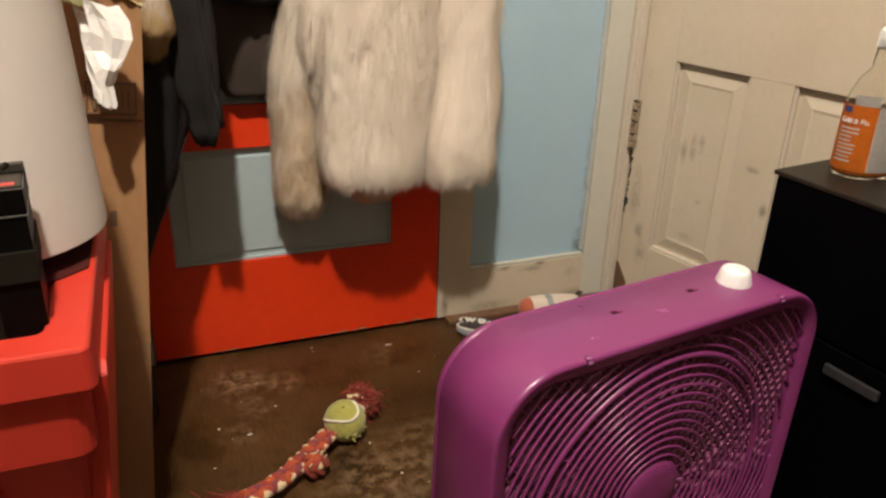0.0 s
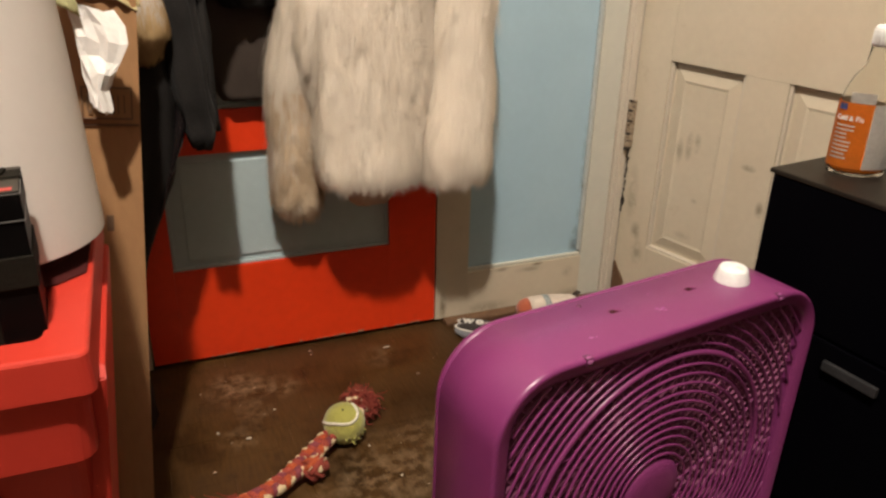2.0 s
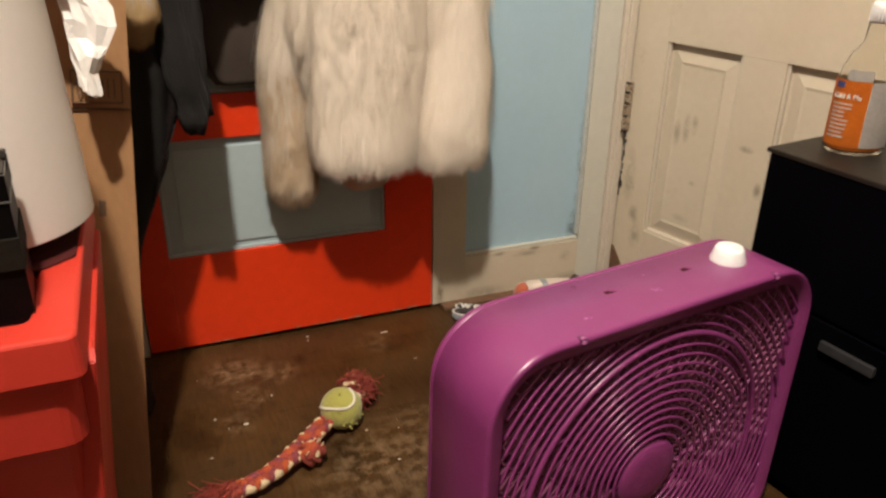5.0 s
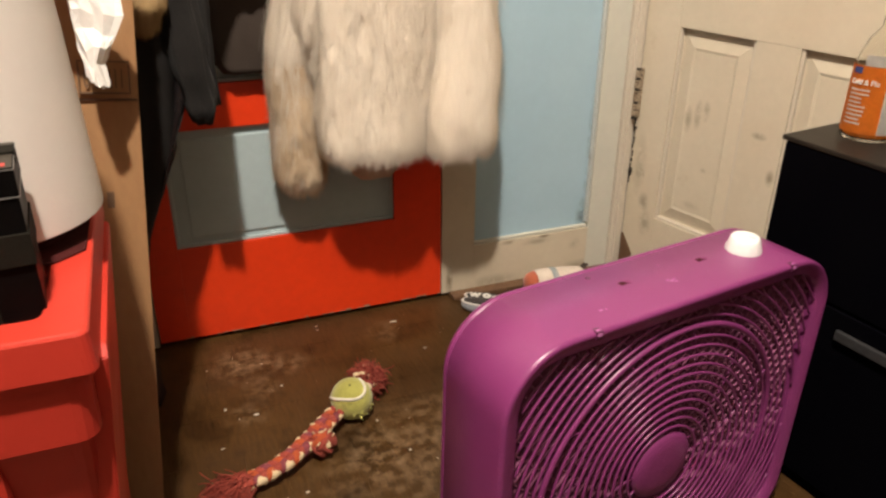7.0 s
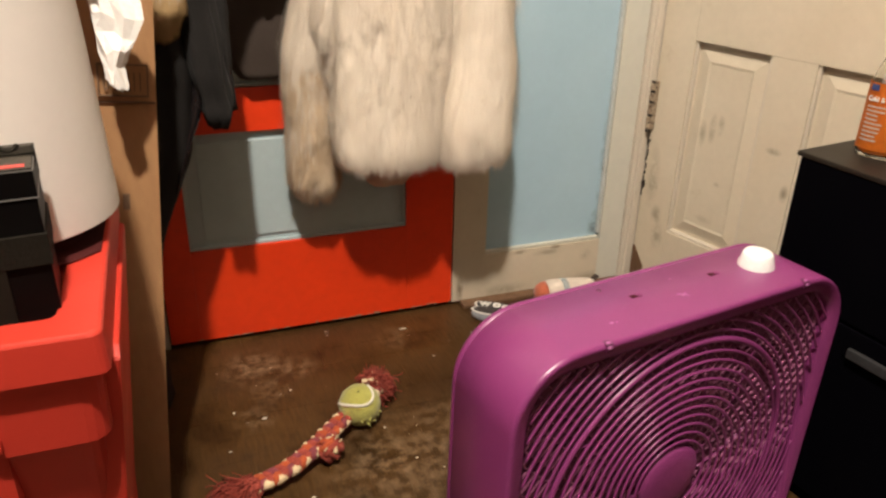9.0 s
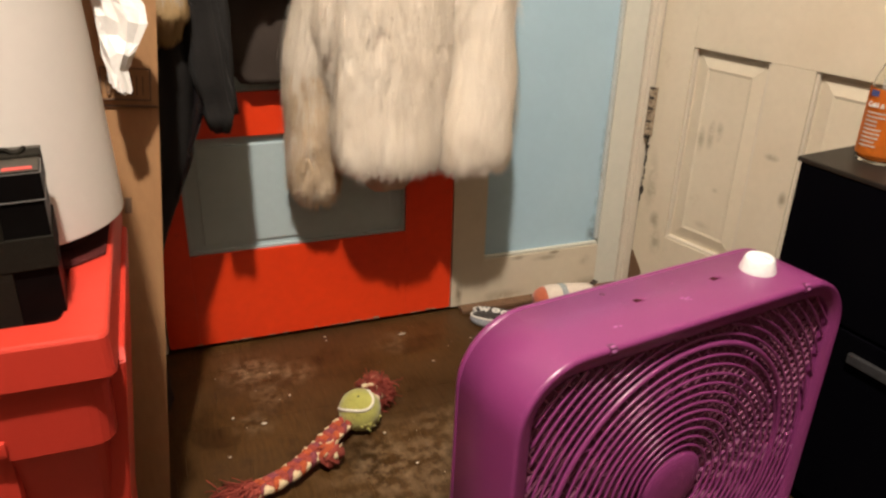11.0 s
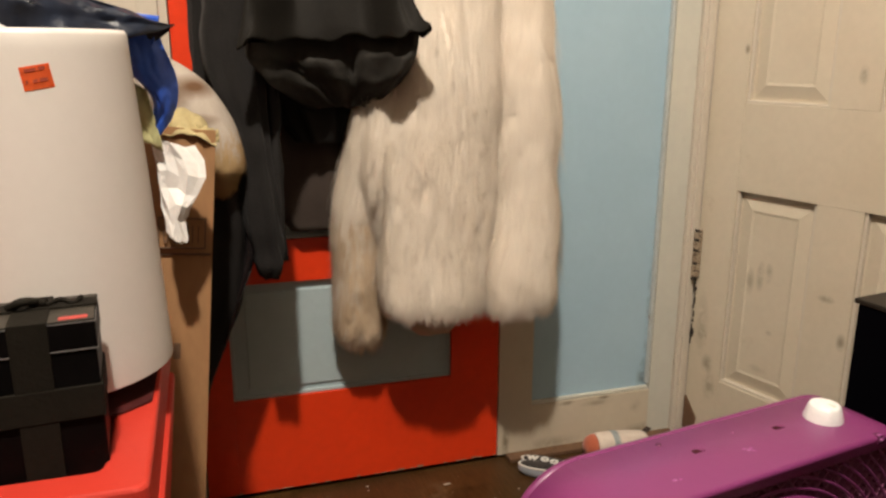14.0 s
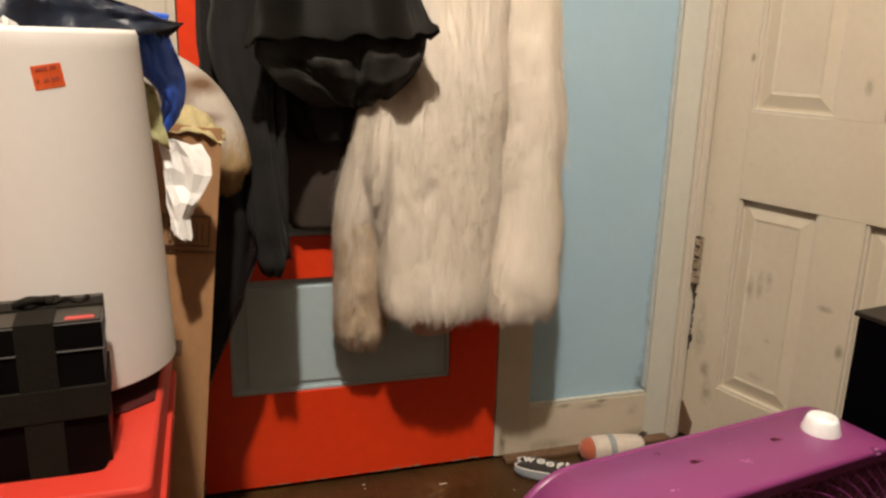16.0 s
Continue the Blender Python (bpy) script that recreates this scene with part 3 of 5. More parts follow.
tagged(part("threshold", block(0.60, 1.05, Y1 - 0.030, Y1 + 0.001, 0.0, 0.011, 0.003), BARE_WOOD), "worn brown wooden threshold strip", "threshold", kind="structure")


def panelled_door():
    """The open door: s runs from the hinge, the seen face is at y = 0."""
    d = thing("door_3", "open cream four-panel door, scuffed and stained, hinged on the jamb", "door",
              Matrix.Translation((1.0885, 1.523, 0)) @ pose(0, 0, 0, 0, 0, math.degrees(math.atan2(-0.961, 0.275))), kind="structure")
    cols, rows, thick = ((0.097, 0.292), (0.392, 0.587)), ((0.172, 0.643), (0.840, 1.72)), 0.036
    for a, b in ((0.004, 0.097), (0.587, 0.684)):
        part("stile", block(a, b, 0, thick, 0.012, 1.88, 0.002), CREAM_DIRTY, d)
    for a, b in ((0.012, 0.172), (0.643, 0.840), (1.72, 1.88)):
        part("rail", block(0.0972, 0.5868, 0.0004, thick, a, b, 0.0015), CREAM_DIRTY, d)
    for z0, z1 in rows:
        part("mullion", block(0.2922, 0.3918, 0.0004, thick, z0, z1, 0.0015), CREAM_DIRTY, d)
        for a, b in cols:
            f, back = 0.046, 0.015
            bm = bmesh.new()
            outer = [(a, back, z0), (b, back, z0), (b, back, z1), (a, back, z1)]
            low = [(a + 0.012, back, z0 + 0.012), (b - 0.012, back, z0 + 0.012), (b - 0.012, back, z1 - 0.012), (a + 0.012, back, z1 - 0.012)]
            rise = [(a + f - 0.006, 0.0082, z0 + f - 0.006), (b - f + 0.006, 0.0082, z0 + f - 0.006), (b - f + 0.006, 0.0082, z1 - f + 0.006), (a + f - 0.006, 0.0082, z1 - f + 0.006)]
            field = [(a + f, 0.0098, z0 + f), (b - f, 0.0098, z0 + f), (b - f, 0.0098, z1 - f), (a + f, 0.0098, z1 - f)]
            rings_mesh([outer, low, rise, field], True, False, True, bm)
            bm.faces.new([bm.verts.new((p[0], thick - 0.004, p[2])) for p in outer])
            part("panel", bm, CREAM_DIRTY, d)
            part("moulding", block(a, b, 0.004, back + 0.001, z0, z0 + 0.007, 0.002), CREAM, d)
            part("moulding", block(a, a + 0.007, 0.004, back + 0.001, z0 + 0.007, z1, 0.002), CREAM, d)
            part("moulding", block(b - 0.007, b, 0.004, back + 0.001, z0 + 0.007, z1, 0.002), CREAM, d)
    # bare wood at the worn lower corner
    bm = bmesh.new()
    shape = [(0.004, 0.013), (0.038, 0.013), (0.043, 0.052), (0.008, 0.100), (0.004, 0.100)]
    rings_mesh([[Vector((s, y, z)) for s, z in shape] for y in (-0.0025, 0.004)], True, True, True, bm)
    part("bare_wood_patch", bm, BARE_WOOD, d, "bare brown wood where the paint has gone")
    hinge = part("hinge", block(0.003, 0.0155, -0.0155, 0.001, 0.417, 0.535, 0.0015), PAINT_HINGE, d, "old painted butt hinge with dark worn joints")
    for k, (z, h) in enumerate(((0.419, 0.032), (0.457, 0.026), (0.489, 0.020), (0.515, 0.018))):
        part("knuckle", lathe([(0.0001, z), (0.0058, z), (0.0065, z + 0.002), (0.0065, z + h - 0.002), (0.0058, z + h), (0.0001, z + h)], 14, Matrix.Translation((0.0095, -0.0165, 0))), PAINT_HINGE, hinge)
        part("joint", block(0.0025, 0.0172, -0.0215, -0.0145, z + h, z + h + 0.0048 - 0.001 * (k % 2)), DARK_GAP, hinge)
    part("joint", block(0.0025, 0.0165, -0.0215, -0.0145, 0.412, 0.4205), DARK_GAP, hinge)
    part("joint", block(0.0030, 0.0050, -0.0200, -0.0140, 0.417, 0.457), DARK_GAP, hinge)
    # dark cracks and a chip below the hinge
    rng = random.Random(9)
    z = 0.41
    while z > 0.26:
        h = 0.008 + 0.014 * rng.random()
        s = 0.003 + 0.004 * rng.random()
        part("paint_chip", block(s, s + 0.003 + 0.005 * rng.random() ** 2, -0.0012, 0.002, z - h, z, 0.0008), DARK_GAP, d, "dark gap where paint has cracked")
        z -= h + 0.006 * rng.random()
    part("paint_chip", lathe([(0.0001, -0.0014), (0.0065, -0.001), (0.0075, 0.002)], 9, pose(0.008, 0, 0.272, 90, 0, 0) @ Matrix.Diagonal((0.8, 1.7, 1, 1)), True), DARK_GAP, d, "dark chip in the paint")
    return d


door_3 = panelled_door()


# ---- box fan ----
def box_fan():
    """A square fan on the floor: x across, y from front to back, z up, origin below the middle of its front."""
    W, H, D, R, Z0 = 0.566, 0.487, 0.134, 0.088, 0.008
    fan = thing("box_fan", "purple plastic box fan with a white knob, standing on the floor", "fan", Matrix.Translation((0.548, 0.600, 0)) @ pose(0, 0, 0, 0, 0, 10.4) @ pose(0, 0, 0, 0, 1.0, 0))

    def outline(inset, y, n=9):
        out, r, side = [], max(R - inset, 0.012), 0.55 * inset
        for cx, cz, a0 in ((W / 2 - side - r, H - inset - r, 0), (-W / 2 + inset + r, H - inset - r, 90), (-W / 2 + inset + r, inset + r, 180), (W / 2 - side - r, inset + r, 270)):
            for k in range(n):
                a = radians(a0 + 90 * k / (n - 1))
                out.append(Vector((cx + r * math.cos(a), y, cz + r * math.sin(a) + Z0)))
        return out

    profile = [(0.029, 0.024), (0.0285, 0.014), (0.0275, 0.0115), (0.025, 0.0095), (0.006, 0.0010), (0.0035, 0.0012), (0.0012, 0.003), (0.0, 0.007), (0.0, 0.050), (0.0, D - 0.016), (0.0028, D - 0.0145), (0.0028, D - 0.0135), (0.0, D - 0.012), (0.003, D - 0.004), (0.010, D), (0.018, D - 0.002), (0.019, D - 0.020), (0.026, 0.032), (0.0285, 0.028), (0.029, 0.024)]
    housing = part("housing", rings_mesh([outline(i, y) for i, y in profile], True, False, False), PURPLE, fan, smooth=True)
    cz = H / 2 + Z0 - 0.022
    # front grille: rings, a thick outer ring, curved spokes, a hub
    front = part("front_grille", tube([Vector((0.214 * math.cos(a), 0.013, cz + 0.214 * math.sin(a))) for a in np.linspace(0, 2 * math.pi, 73)[:-1]], 0.0042, 8, True), PURPLE, fan, "purple front grille of concentric rings", True)
    for k in range(11):
        r = 0.0625 + k * 0.0137
        part("ring", tube([Vector((r * math.cos(a), 0.010 - 0.002 * math.sin(k / 12 * math.pi), cz + r * math.sin(a))) for a in np.linspace(0, 2 * math.pi, 73)[:-1]], 0.0018, 6, True), PURPLE, front, smooth=True)
    for k in range(8):
        r = 0.2275 + k * 0.0137
        arc = []
        for a in np.linspace(0, 2 * math.pi, 241):
            x, z = r * math.cos(a), r * math.sin(a)
            if -W / 2 + 0.029 < x < W / 2 - 0.016 and abs(z - 0.022) < H / 2 - 0.029 and math.hypot(max(x - 0.013 - W / 2 + R, -x - W / 2 + R, 0), max(abs(z - 0.022) - H / 2 + R, 0)) < R - 0.029:
                arc.append(Vector((x, 0.012, cz + z)))
            else:
                if len(arc) > 3:
                    part("ring", tube(arc, 0.0018, 6), PURPLE, front, smooth=True)
                arc = []
        if len(arc) > 3:
            part("ring", tube(arc, 0.0018, 6), PURPLE, front, smooth=True)
    for k in range(12):
        pts = []
        for s in np.linspace(0, 1, 14):
            r, a = 0.05 + 0.163 * s, radians(k * 30 + 26 * s)
            pts.append(Vector((r * math.cos(a), 0.0125, cz + r * math.sin(a))))
        part("spoke", tube(pts, 0.0012, 6), PURPLE, front, smooth=True)
    part("hub", lathe([(0.0001, 0.006), (0.030, 0.0055), (0.046, 0.003), (0.0525, -0.001), (0.054, -0.008), (0.0001, -0.008)], 44, pose(0, 0.011, cz, 90, 0, 0)), PURPLE, front, "plain round purple hub", True)
    # hoop round the blades, in the darker purple that paints the inside shade
    n = 72
    rows = []
    for r, y in ((0.212, 0.066), (0.212, 0.102), (0.215, 0.102), (0.215, 0.066), (0.212, 0.066)):
        rows.append([Vector((r * math.cos(2 * math.pi * i / n), y, cz + r * math.sin(2 * math.pi * i / n))) for i in range(n)])
    part("shroud", rings_mesh(rows, True, False, False), PURPLE_SHADE, fan, "purple hoop round the blades, darkened for inside shade", True)
    # inner grille: a square lattice set on its corner, its bars painted pale as if lit
    back = part("inner_grille", tube([Vector((0.212 * math.cos(a), 0.054, cz + 0.212 * math.sin(a))) for a in np.linspace(0, 2 * math.pi, 61)[:-1]], 0.004, 8, True), PURPLE_SHADE, fan, "purple grille of crossing bars behind the rings", True)
    half_w, half_h, mid = W / 2 - 0.016, H / 2 - 0.029, 0.022
    for side in (-1, 1):
        c = -0.52
        while c < 0.52:
            # bars along z = side * x + c, clipped to the opening
            lo = max(-half_w + 0.013, min((mid - half_h - c) * side, (mid + half_h - c) * side))
            hi = min(half_w, max((mid - half_h - c) * side, (mid + half_h - c) * side))
            if hi - lo > 0.02:
                e = Vector((-side, 0, 1)).normalized() * 0.0011
                p, q = Vector((lo, 0, cz + side * lo + c)), Vector((hi, 0, cz + side * hi + c))
                y0, y1 = 0.022 - (0.0012 if side > 0 else 0), 0.038
                part("bar", rings_mesh([[s + e + Vector((0, y0, 0)), s - e + Vector((0, y0, 0)), s - e + Vector((0, y1, 0)), s + e + Vector((0, y1, 0))] for s in (p, q)]), PURPLE_GLEAM, back)
            c += 0.0215
    # blades and motor between the grilles, painted dark for the shade inside
    rotor = part("rotor", lathe([(0.0001, 0.016), (0.040, 0.014), (0.046, 0.006), (0.046, -0.022), (0.0001, -0.022)], 32, pose(0, 0.070, cz, 90, 0, 0)), PURPLE_SHADE, fan, "purple motor and blades, darkened for inside shade", True)
    for k in range(5):
        rings = []
        for s in np.linspace(0, 1, 8):
            r = 0.045 + 0.155 * s
            width, tilt = radians(24 + 10 * s), 0.018
            row = []
            for u in np.linspace(0, 1, 7):
                a = radians(72 * k + 12) + (u - 0.5) * width + 0.5 * s
                row.append(Vector((r * math.cos(a), 0.074 + tilt * (u - 0.5) * 2, cz + r * math.sin(a))))
            rings.append(row)
        bm = rings_mesh(rings, False)
        bmesh.ops.solidify(bm, geom=bm.faces[:], thickness=0.002)
        part("blade", bm, PURPLE_SHADE, rotor, smooth=True)
    # knob, slots, screws and moulded marks on the top
    zt = H + Z0
    knob = part("knob", lathe([(0.0245, 0.0), (0.0245, 0.003), (0.0215, 0.012), (0.0200, 0.018), (0.018, 0.0212), (0.014, 0.0223), (0.0001, 0.0227)], 40, Matrix.Translation((0.159, 0.0656, zt - 0.001))), WHITE_PLASTIC, fan, "white round speed knob", True)
    part("pointer", block(-0.0012, 0.0012, -0.015, -0.004, 0.0218, 0.0229, 0.0004), SEAM, knob).matrix_basis = Matrix.Translation((0.159, 0.0656, zt - 0.001))
    for x in (-0.053, 0.084):
        part("slot", block(x - 0.0085, x + 0.0085, 0.0695, 0.0765, zt - 0.003, zt + 0.0006, 0.0008), SHADE_MAROON, fan, "dark moulded slot")
        bm = rings_mesh([[Vector((x - 0.001, 0.0762, z)), Vector((x + 0.003, 0.0696, z)), Vector((x + 0.0084, 0.0696, z)), Vector((x + 0.0080, 0.0755, z))] for z in (zt - 0.001, zt + 0.0010)])
        part("slot_tongue", bm, PURPLE, fan)
    for dx, dy, r in ((0.004, 0.048, 0.0028), (0.0095, 0.0505, 0.0022), (0.0005, 0.0525, 0.0024), (0.008, 0.0445, 0.0018), (-0.125, 0.036, 0.0026), (-0.118, 0.0345, 0.0015), (0.020, 0.088, 0.0016)):
        part("worn_mark", lathe([(0.0001, 0.0007), (r * 0.6, 0.0005), (r, 0.0001)], 10, Matrix.Translation((dx, dy, zt)) @ Matrix.Diagonal((1.4, 0.8, 1, 1)), True), PURPLE_RUBBED, fan, "rubbed spot in the plastic")
    for x in (-0.158, 0.181):
        part("screw_post", block(x - 0.0050, x + 0.0050, -0.0002, 0.010, zt - 0.010, zt + 0.0003, 0.0015), PURPLE_SHADE, fan, "recess with a fixing screw")
        part("screw", lathe([(0.0001, 0.0012), (0.0026, 0.0008), (0.003, 0.0), (0.003, -0.002)], 12, pose(x, 0.0015, zt - 0.0025, 50, 0, 0) @ Matrix.Scale(1.7, 4), False), PURPLE_RUBBED, fan, "small pale screw head", True)
    part("moulding_pip", lathe([(0.0001, 0.0015), (0.003, 0.001), (0.004, 0)], 10, Matrix.Translation((-0.085, 0.105, zt))), PURPLE_SHADE, fan)
    for x in (-0.20, 0.20):
        part("foot", block(x - 0.025, x + 0.025, 0.006, D - 0.006, 0.0, Z0 + 0.006, 0.004), PURPLE_SHADE, fan, "short purple foot")
    return fan


box_fan()


# ---- filing cabinet and bottle ----
def filing_cabinet():
    """Local x runs along the drawer fronts from the far corner, y into the cabinet."""
    c = thing("filing_cabinet", "low black metal filing cabinet, dusty on top", "cabinet", Matrix.Translation((0.887, 0.848, 0)) @ pose(0, 0, 0, 0, 0, math.degrees(math.atan2(-0.99, 0.14))))
    w, d, h = 0.38, 0.46, 0.590
    part("body", block(0, w, 0.014, d, 0.0, h - 0.0085, 0.002), BLACK_METAL, c)
    part("top", block(-0.001, w + 0.001, 0.0, d, h - 0.008, h, 0.003), DUSTY_TOP, c, "dusty worn black top")
    for z0, z1, grip in ((0.030, 0.352, True), (0.358, h - 0.0085, False)):
        dr = part("drawer_front", block(0.006, w - 0.006, 0.002, 0.0155, z0, z1, 0.003), BLACK_METAL, c)
        if grip:
            part("handle_recess", block(0.156, 0.262, -0.0005, 0.004, 0.306, 0.352, 0.0015), BLACK_METAL, dr, "dark hollow behind the pull")
            part("handle", block(0.166, 0.256, -0.008, 0.001, 0.309, 0.325, 0.002), DULL_PULL, dr, "worn grey metal pull")
    return c


filing_cabinet()


def bottle():
    b = thing("medicine_bottle", "clear bottle with orange label and white cap on the cabinet", "bottle", Matrix.Translation((0.998, 0.788, 0.590)) @ pose(0, 0, 0, 0, 0, -28) @ Matrix.Diagonal((1.06, 1.06, 1.13, 1)))
    oval = Matrix.Diagonal((1.15, 0.82, 1, 1))
    prof = [(0.0001, 0.002), (0.030, 0.0), (0.0345, 0.002), (0.036, 0.006), (0.036, 0.098), (0.0340, 0.112), (0.027, 0.132), (0.0165, 0.148), (0.0145, 0.182)]
    shell = part("shell", lathe(prof + [(0.0135, 0.182), (0.0150, 0.148), (0.025, 0.132), (0.0325, 0.112), (0.0345, 0.098), (0.0345, 0.007), (0.029, 0.0035), (0.0001, 0.0035)], 40, oval), CLEAR, b, "clear plastic shell", True)
    shell.visible_shadow = False
    part("contents", lathe([(0.0001, 0.004), (0.0285, 0.004), (0.034, 0.0075), (0.034, 0.030), (0.0001, 0.030)], 40, oval), LIQUID, b, "orange liquid", True)

    def wrap(name, a0, a1, z0, z1, r, mat, owner, label=""):
        rings = []
        for z in (z0, z1):
            rings.append([oval @ Vector((r * math.cos(radians(a)), r * math.sin(radians(a)), z)) for a in np.linspace(a0, a1, 20)])
        bm = rings_mesh(rings, False)
        bmesh.ops.solidify(bm, geom=bm.faces[:], thickness=-0.0003)
        return part(name, bm, mat, owner, label)

    lab = wrap("label", 150, 262, 0.012, 0.100, 0.0374, LABEL_ORANGE, b, "orange printed label")
    wrap("side_label", 263, 330, 0.012, 0.100, 0.0374, LABEL_SILVER, b, "silver grey label")
    wrap("label_head", 212, 262, 0.1003, 0.114, 0.0362, LABEL_SILVER, b, "pale label head")
    wrap("logo_patch", 190, 212, 0.090, 0.098, 0.0382, LABEL_BLUE, lab)
    rng = random.Random(2)
    for k in range(9):
        z = 0.068 - k * 0.0055
        wrap("print_line", 192, 222 + 14 * rng.random(), z, z + 0.0022, 0.0380, LETTER, lab)
    text = letters("heading", "Cold & Flu", 0.0095, LETTER, Matrix(), lab)
    for v in text.data.vertices:
        a = radians(220) + v.co.x / 0.040
        r = 0.0382 + v.co.z
        v.co = oval @ Vector((r * math.cos(a), r * math.sin(a), 0.079 + v.co.y))
    cap = part("cap", lathe([(0.0001, 0.198), (0.015, 0.198), (0.0175, 0.196), (0.018, 0.192), (0.018, 0.172), (0.0165, 0.172)], 32), WHITE_PLASTIC, b, "white ribbed cap", True)
    for k in range(24):
        a = 2 * math.pi * k / 24
        part("rib", block(-0.0006, 0.0006, 0.0178, 0.0188, 0.174, 0.192), WHITE_PLASTIC, cap).matrix_basis = pose(0, 0, 0, 0, 0, math.degrees(a))
    return b


bottle()


# ---- totes, bin, gift box, carton ----
def tote():
    """A tall tote: a tapered body with an end flange for lifting, and a lid with a broad raised rim."""
    t = thing("storage_tote", "orange red plastic tote with a lid, holding bin and box", "storage box")
    x0, x1, y0, y1, z0, z1 = -0.66, -0.103, 0.604, 1.000, 0.0, 0.590
    cx, cy, hw, hd = (x0 + x1) / 2, (y0 + y1) / 2, (x1 - x0) / 2, (y1 - y0) / 2

    def ring(z, inset, r=0.012, n=5, front=0.0):
        out = []
        for sx, sy, a0 in ((1, 1, 0), (-1, 1, 90), (-1, -1, 180), (1, -1, 270)):
            for k in range(n):
                a = radians(a0 + 90 * k / (n - 1))
                out.append(Vector((cx + sx * (hw - inset - r) + r * math.cos(a), cy + sy * (hd - inset - r) + r * math.sin(a) + (front if sy < 0 else 0), z)))
        return out

    top = z1 - 0.010
    prof = [(z0, 0.050), (z0 + 0.005, 0.045), (top - 0.115, 0.020), (top - 0.112, 0.012), (top - 0.045, 0.010), (top - 0.043, 0.005), (top - 0.030, 0.005), (top - 0.030, 0.012), (top - 0.05, 0.016), (z0 + 0.01, 0.050)]
    body = part("body", rings_mesh([ring(z, i, 0.020, 5, 0.075 * max(0.0, (top - 0.112 - z) / (top - 0.112))) for z, i in prof], True, True, True), TOTE_RED, t)
    part("hand_hold", block(-0.40, -0.205, y0 + 0.006, y0 + 0.030, top - 0.105, top - 0.088, 0.005), TOTE_RED, body)
    bm = block(-0.40, -0.205, y0 + 0.018, y0 + 0.060, 0.06, top - 0.1055, 0.010)
    part("front_panel", bm, TOTE_RED, body)
    # end flange: a shallow tapered box proud of the end wall
    near = [Vector(p) for p in ((-0.135, 0.640, 0.540), (-0.0975, 0.640, 0.540), (-0.0975, 0.960, 0.540), (-0.135, 0.960, 0.540))]
    low = [Vector(p) for p in ((-0.220, 0.665, 0.02), (-0.155, 0.665, 0.02), (-0.155, 0.940, 0.02), (-0.220, 0.940, 0.02))]
    high = [Vector(p) for p in ((-0.135, 0.655, 0.5475), (-0.0985, 0.655, 0.5475), (-0.0985, 0.960, 0.5475), (-0.135, 0.960, 0.5475))]
    bm = rings_mesh([low, near, high])
    bmesh.ops.bevel(bm, geom=bm.edges[:], offset=0.0015, segments=2, affect="EDGES")
    part("end_flange", bm, TOTE_RED, body)
    rim = [(z1 - 0.042, 0.003), (z1 - 0.042, 0.0), (z1 - 0.0035, 0.002), (z1 - 0.001, 0.0035), (z1, 0.006), (z1, 0.040), (z1 - 0.0015, 0.042), (z1 - 0.009, 0.046), (z1 - 0.010, 0.050)]
    part("lid", rings_mesh([ring(z, i) for z, i in rim], True, False, True), TOTE_RED, t, "orange red lid with a raised rim")
    return t


tote()

LID = 0.581


def waste_bin():
    b = thing("waste_bin", "white plastic waste bin with orange price sticker on the tote", "bin", Matrix.Translation((-0.204, 0.858, 0.615)))
    h = 0.357
    prof = [(0.0001, 0.0), (0.1115, 0.0), (0.1127, 0.0), (0.1133, 0.0006), (0.1133, 0.0014), (0.1128, 0.020), (0.1124, 0.03), (0.1060, 0.19), (0.0975, h - 0.02), (0.0968, h - 0.006), (0.0942, h - 0.0005), (0.0897, h - 0.002), (0.0887, h - 0.01), (0.0985, 0.19), (0.107, 0.01), (0.0001, 0.008)]
    part("body", lathe(prof, 72), BIN_WHITE, b, smooth=True)

    def on_wall(ang, z):
        r = 0.1060 - (z - 0.19) * 0.0575 + 0.0004
        return Vector((r * math.cos(ang), r * math.sin(ang), z))

    a0, z0 = radians(-75.5), 0.313
    rows = []
    for j in range(4):
        rows.append([])
        for i in range(9):
            u, v = (i / 8 - 0.5) * 0.026, (j / 3 - 0.5) * 0.0215
            ru, rv = u * 0.98 - v * 0.14, u * 0.16 + v * 0.98
            rows[-1].append(on_wall(a0 + ru / 0.100, z0 + rv))
    bm = rings_mesh(rows, False)
    bmesh.ops.solidify(bm, geom=bm.faces[:], thickness=-0.0003)
    st = part("price_sticker", bm, STICKER, b, "orange price sticker")
    for u0, u1, v in ((-0.009, 0.001, 0.0072), (0.003, 0.0085, 0.0075), (-0.010, -0.0085, -0.003), (-0.004, 0.000, -0.003), (0.0015, 0.0085, -0.003)):
        rows = []
        for dv in (-0.0014, 0.0014):
            rows.append([])
            for i in range(5):
                u = u0 + (u1 - u0) * i / 4
                ru, rv = u * 0.98 - (v + dv) * 0.14, u * 0.16 + (v + dv) * 0.98
                p = on_wall(a0 + ru / 0.100, z0 + rv)
                rows[-1].append(p + Vector((p.x, p.y, 0)).normalized() * 0.0006)
        part("print_line", rings_mesh(rows, False), STICKER_INK, st)
    return b


waste_bin()


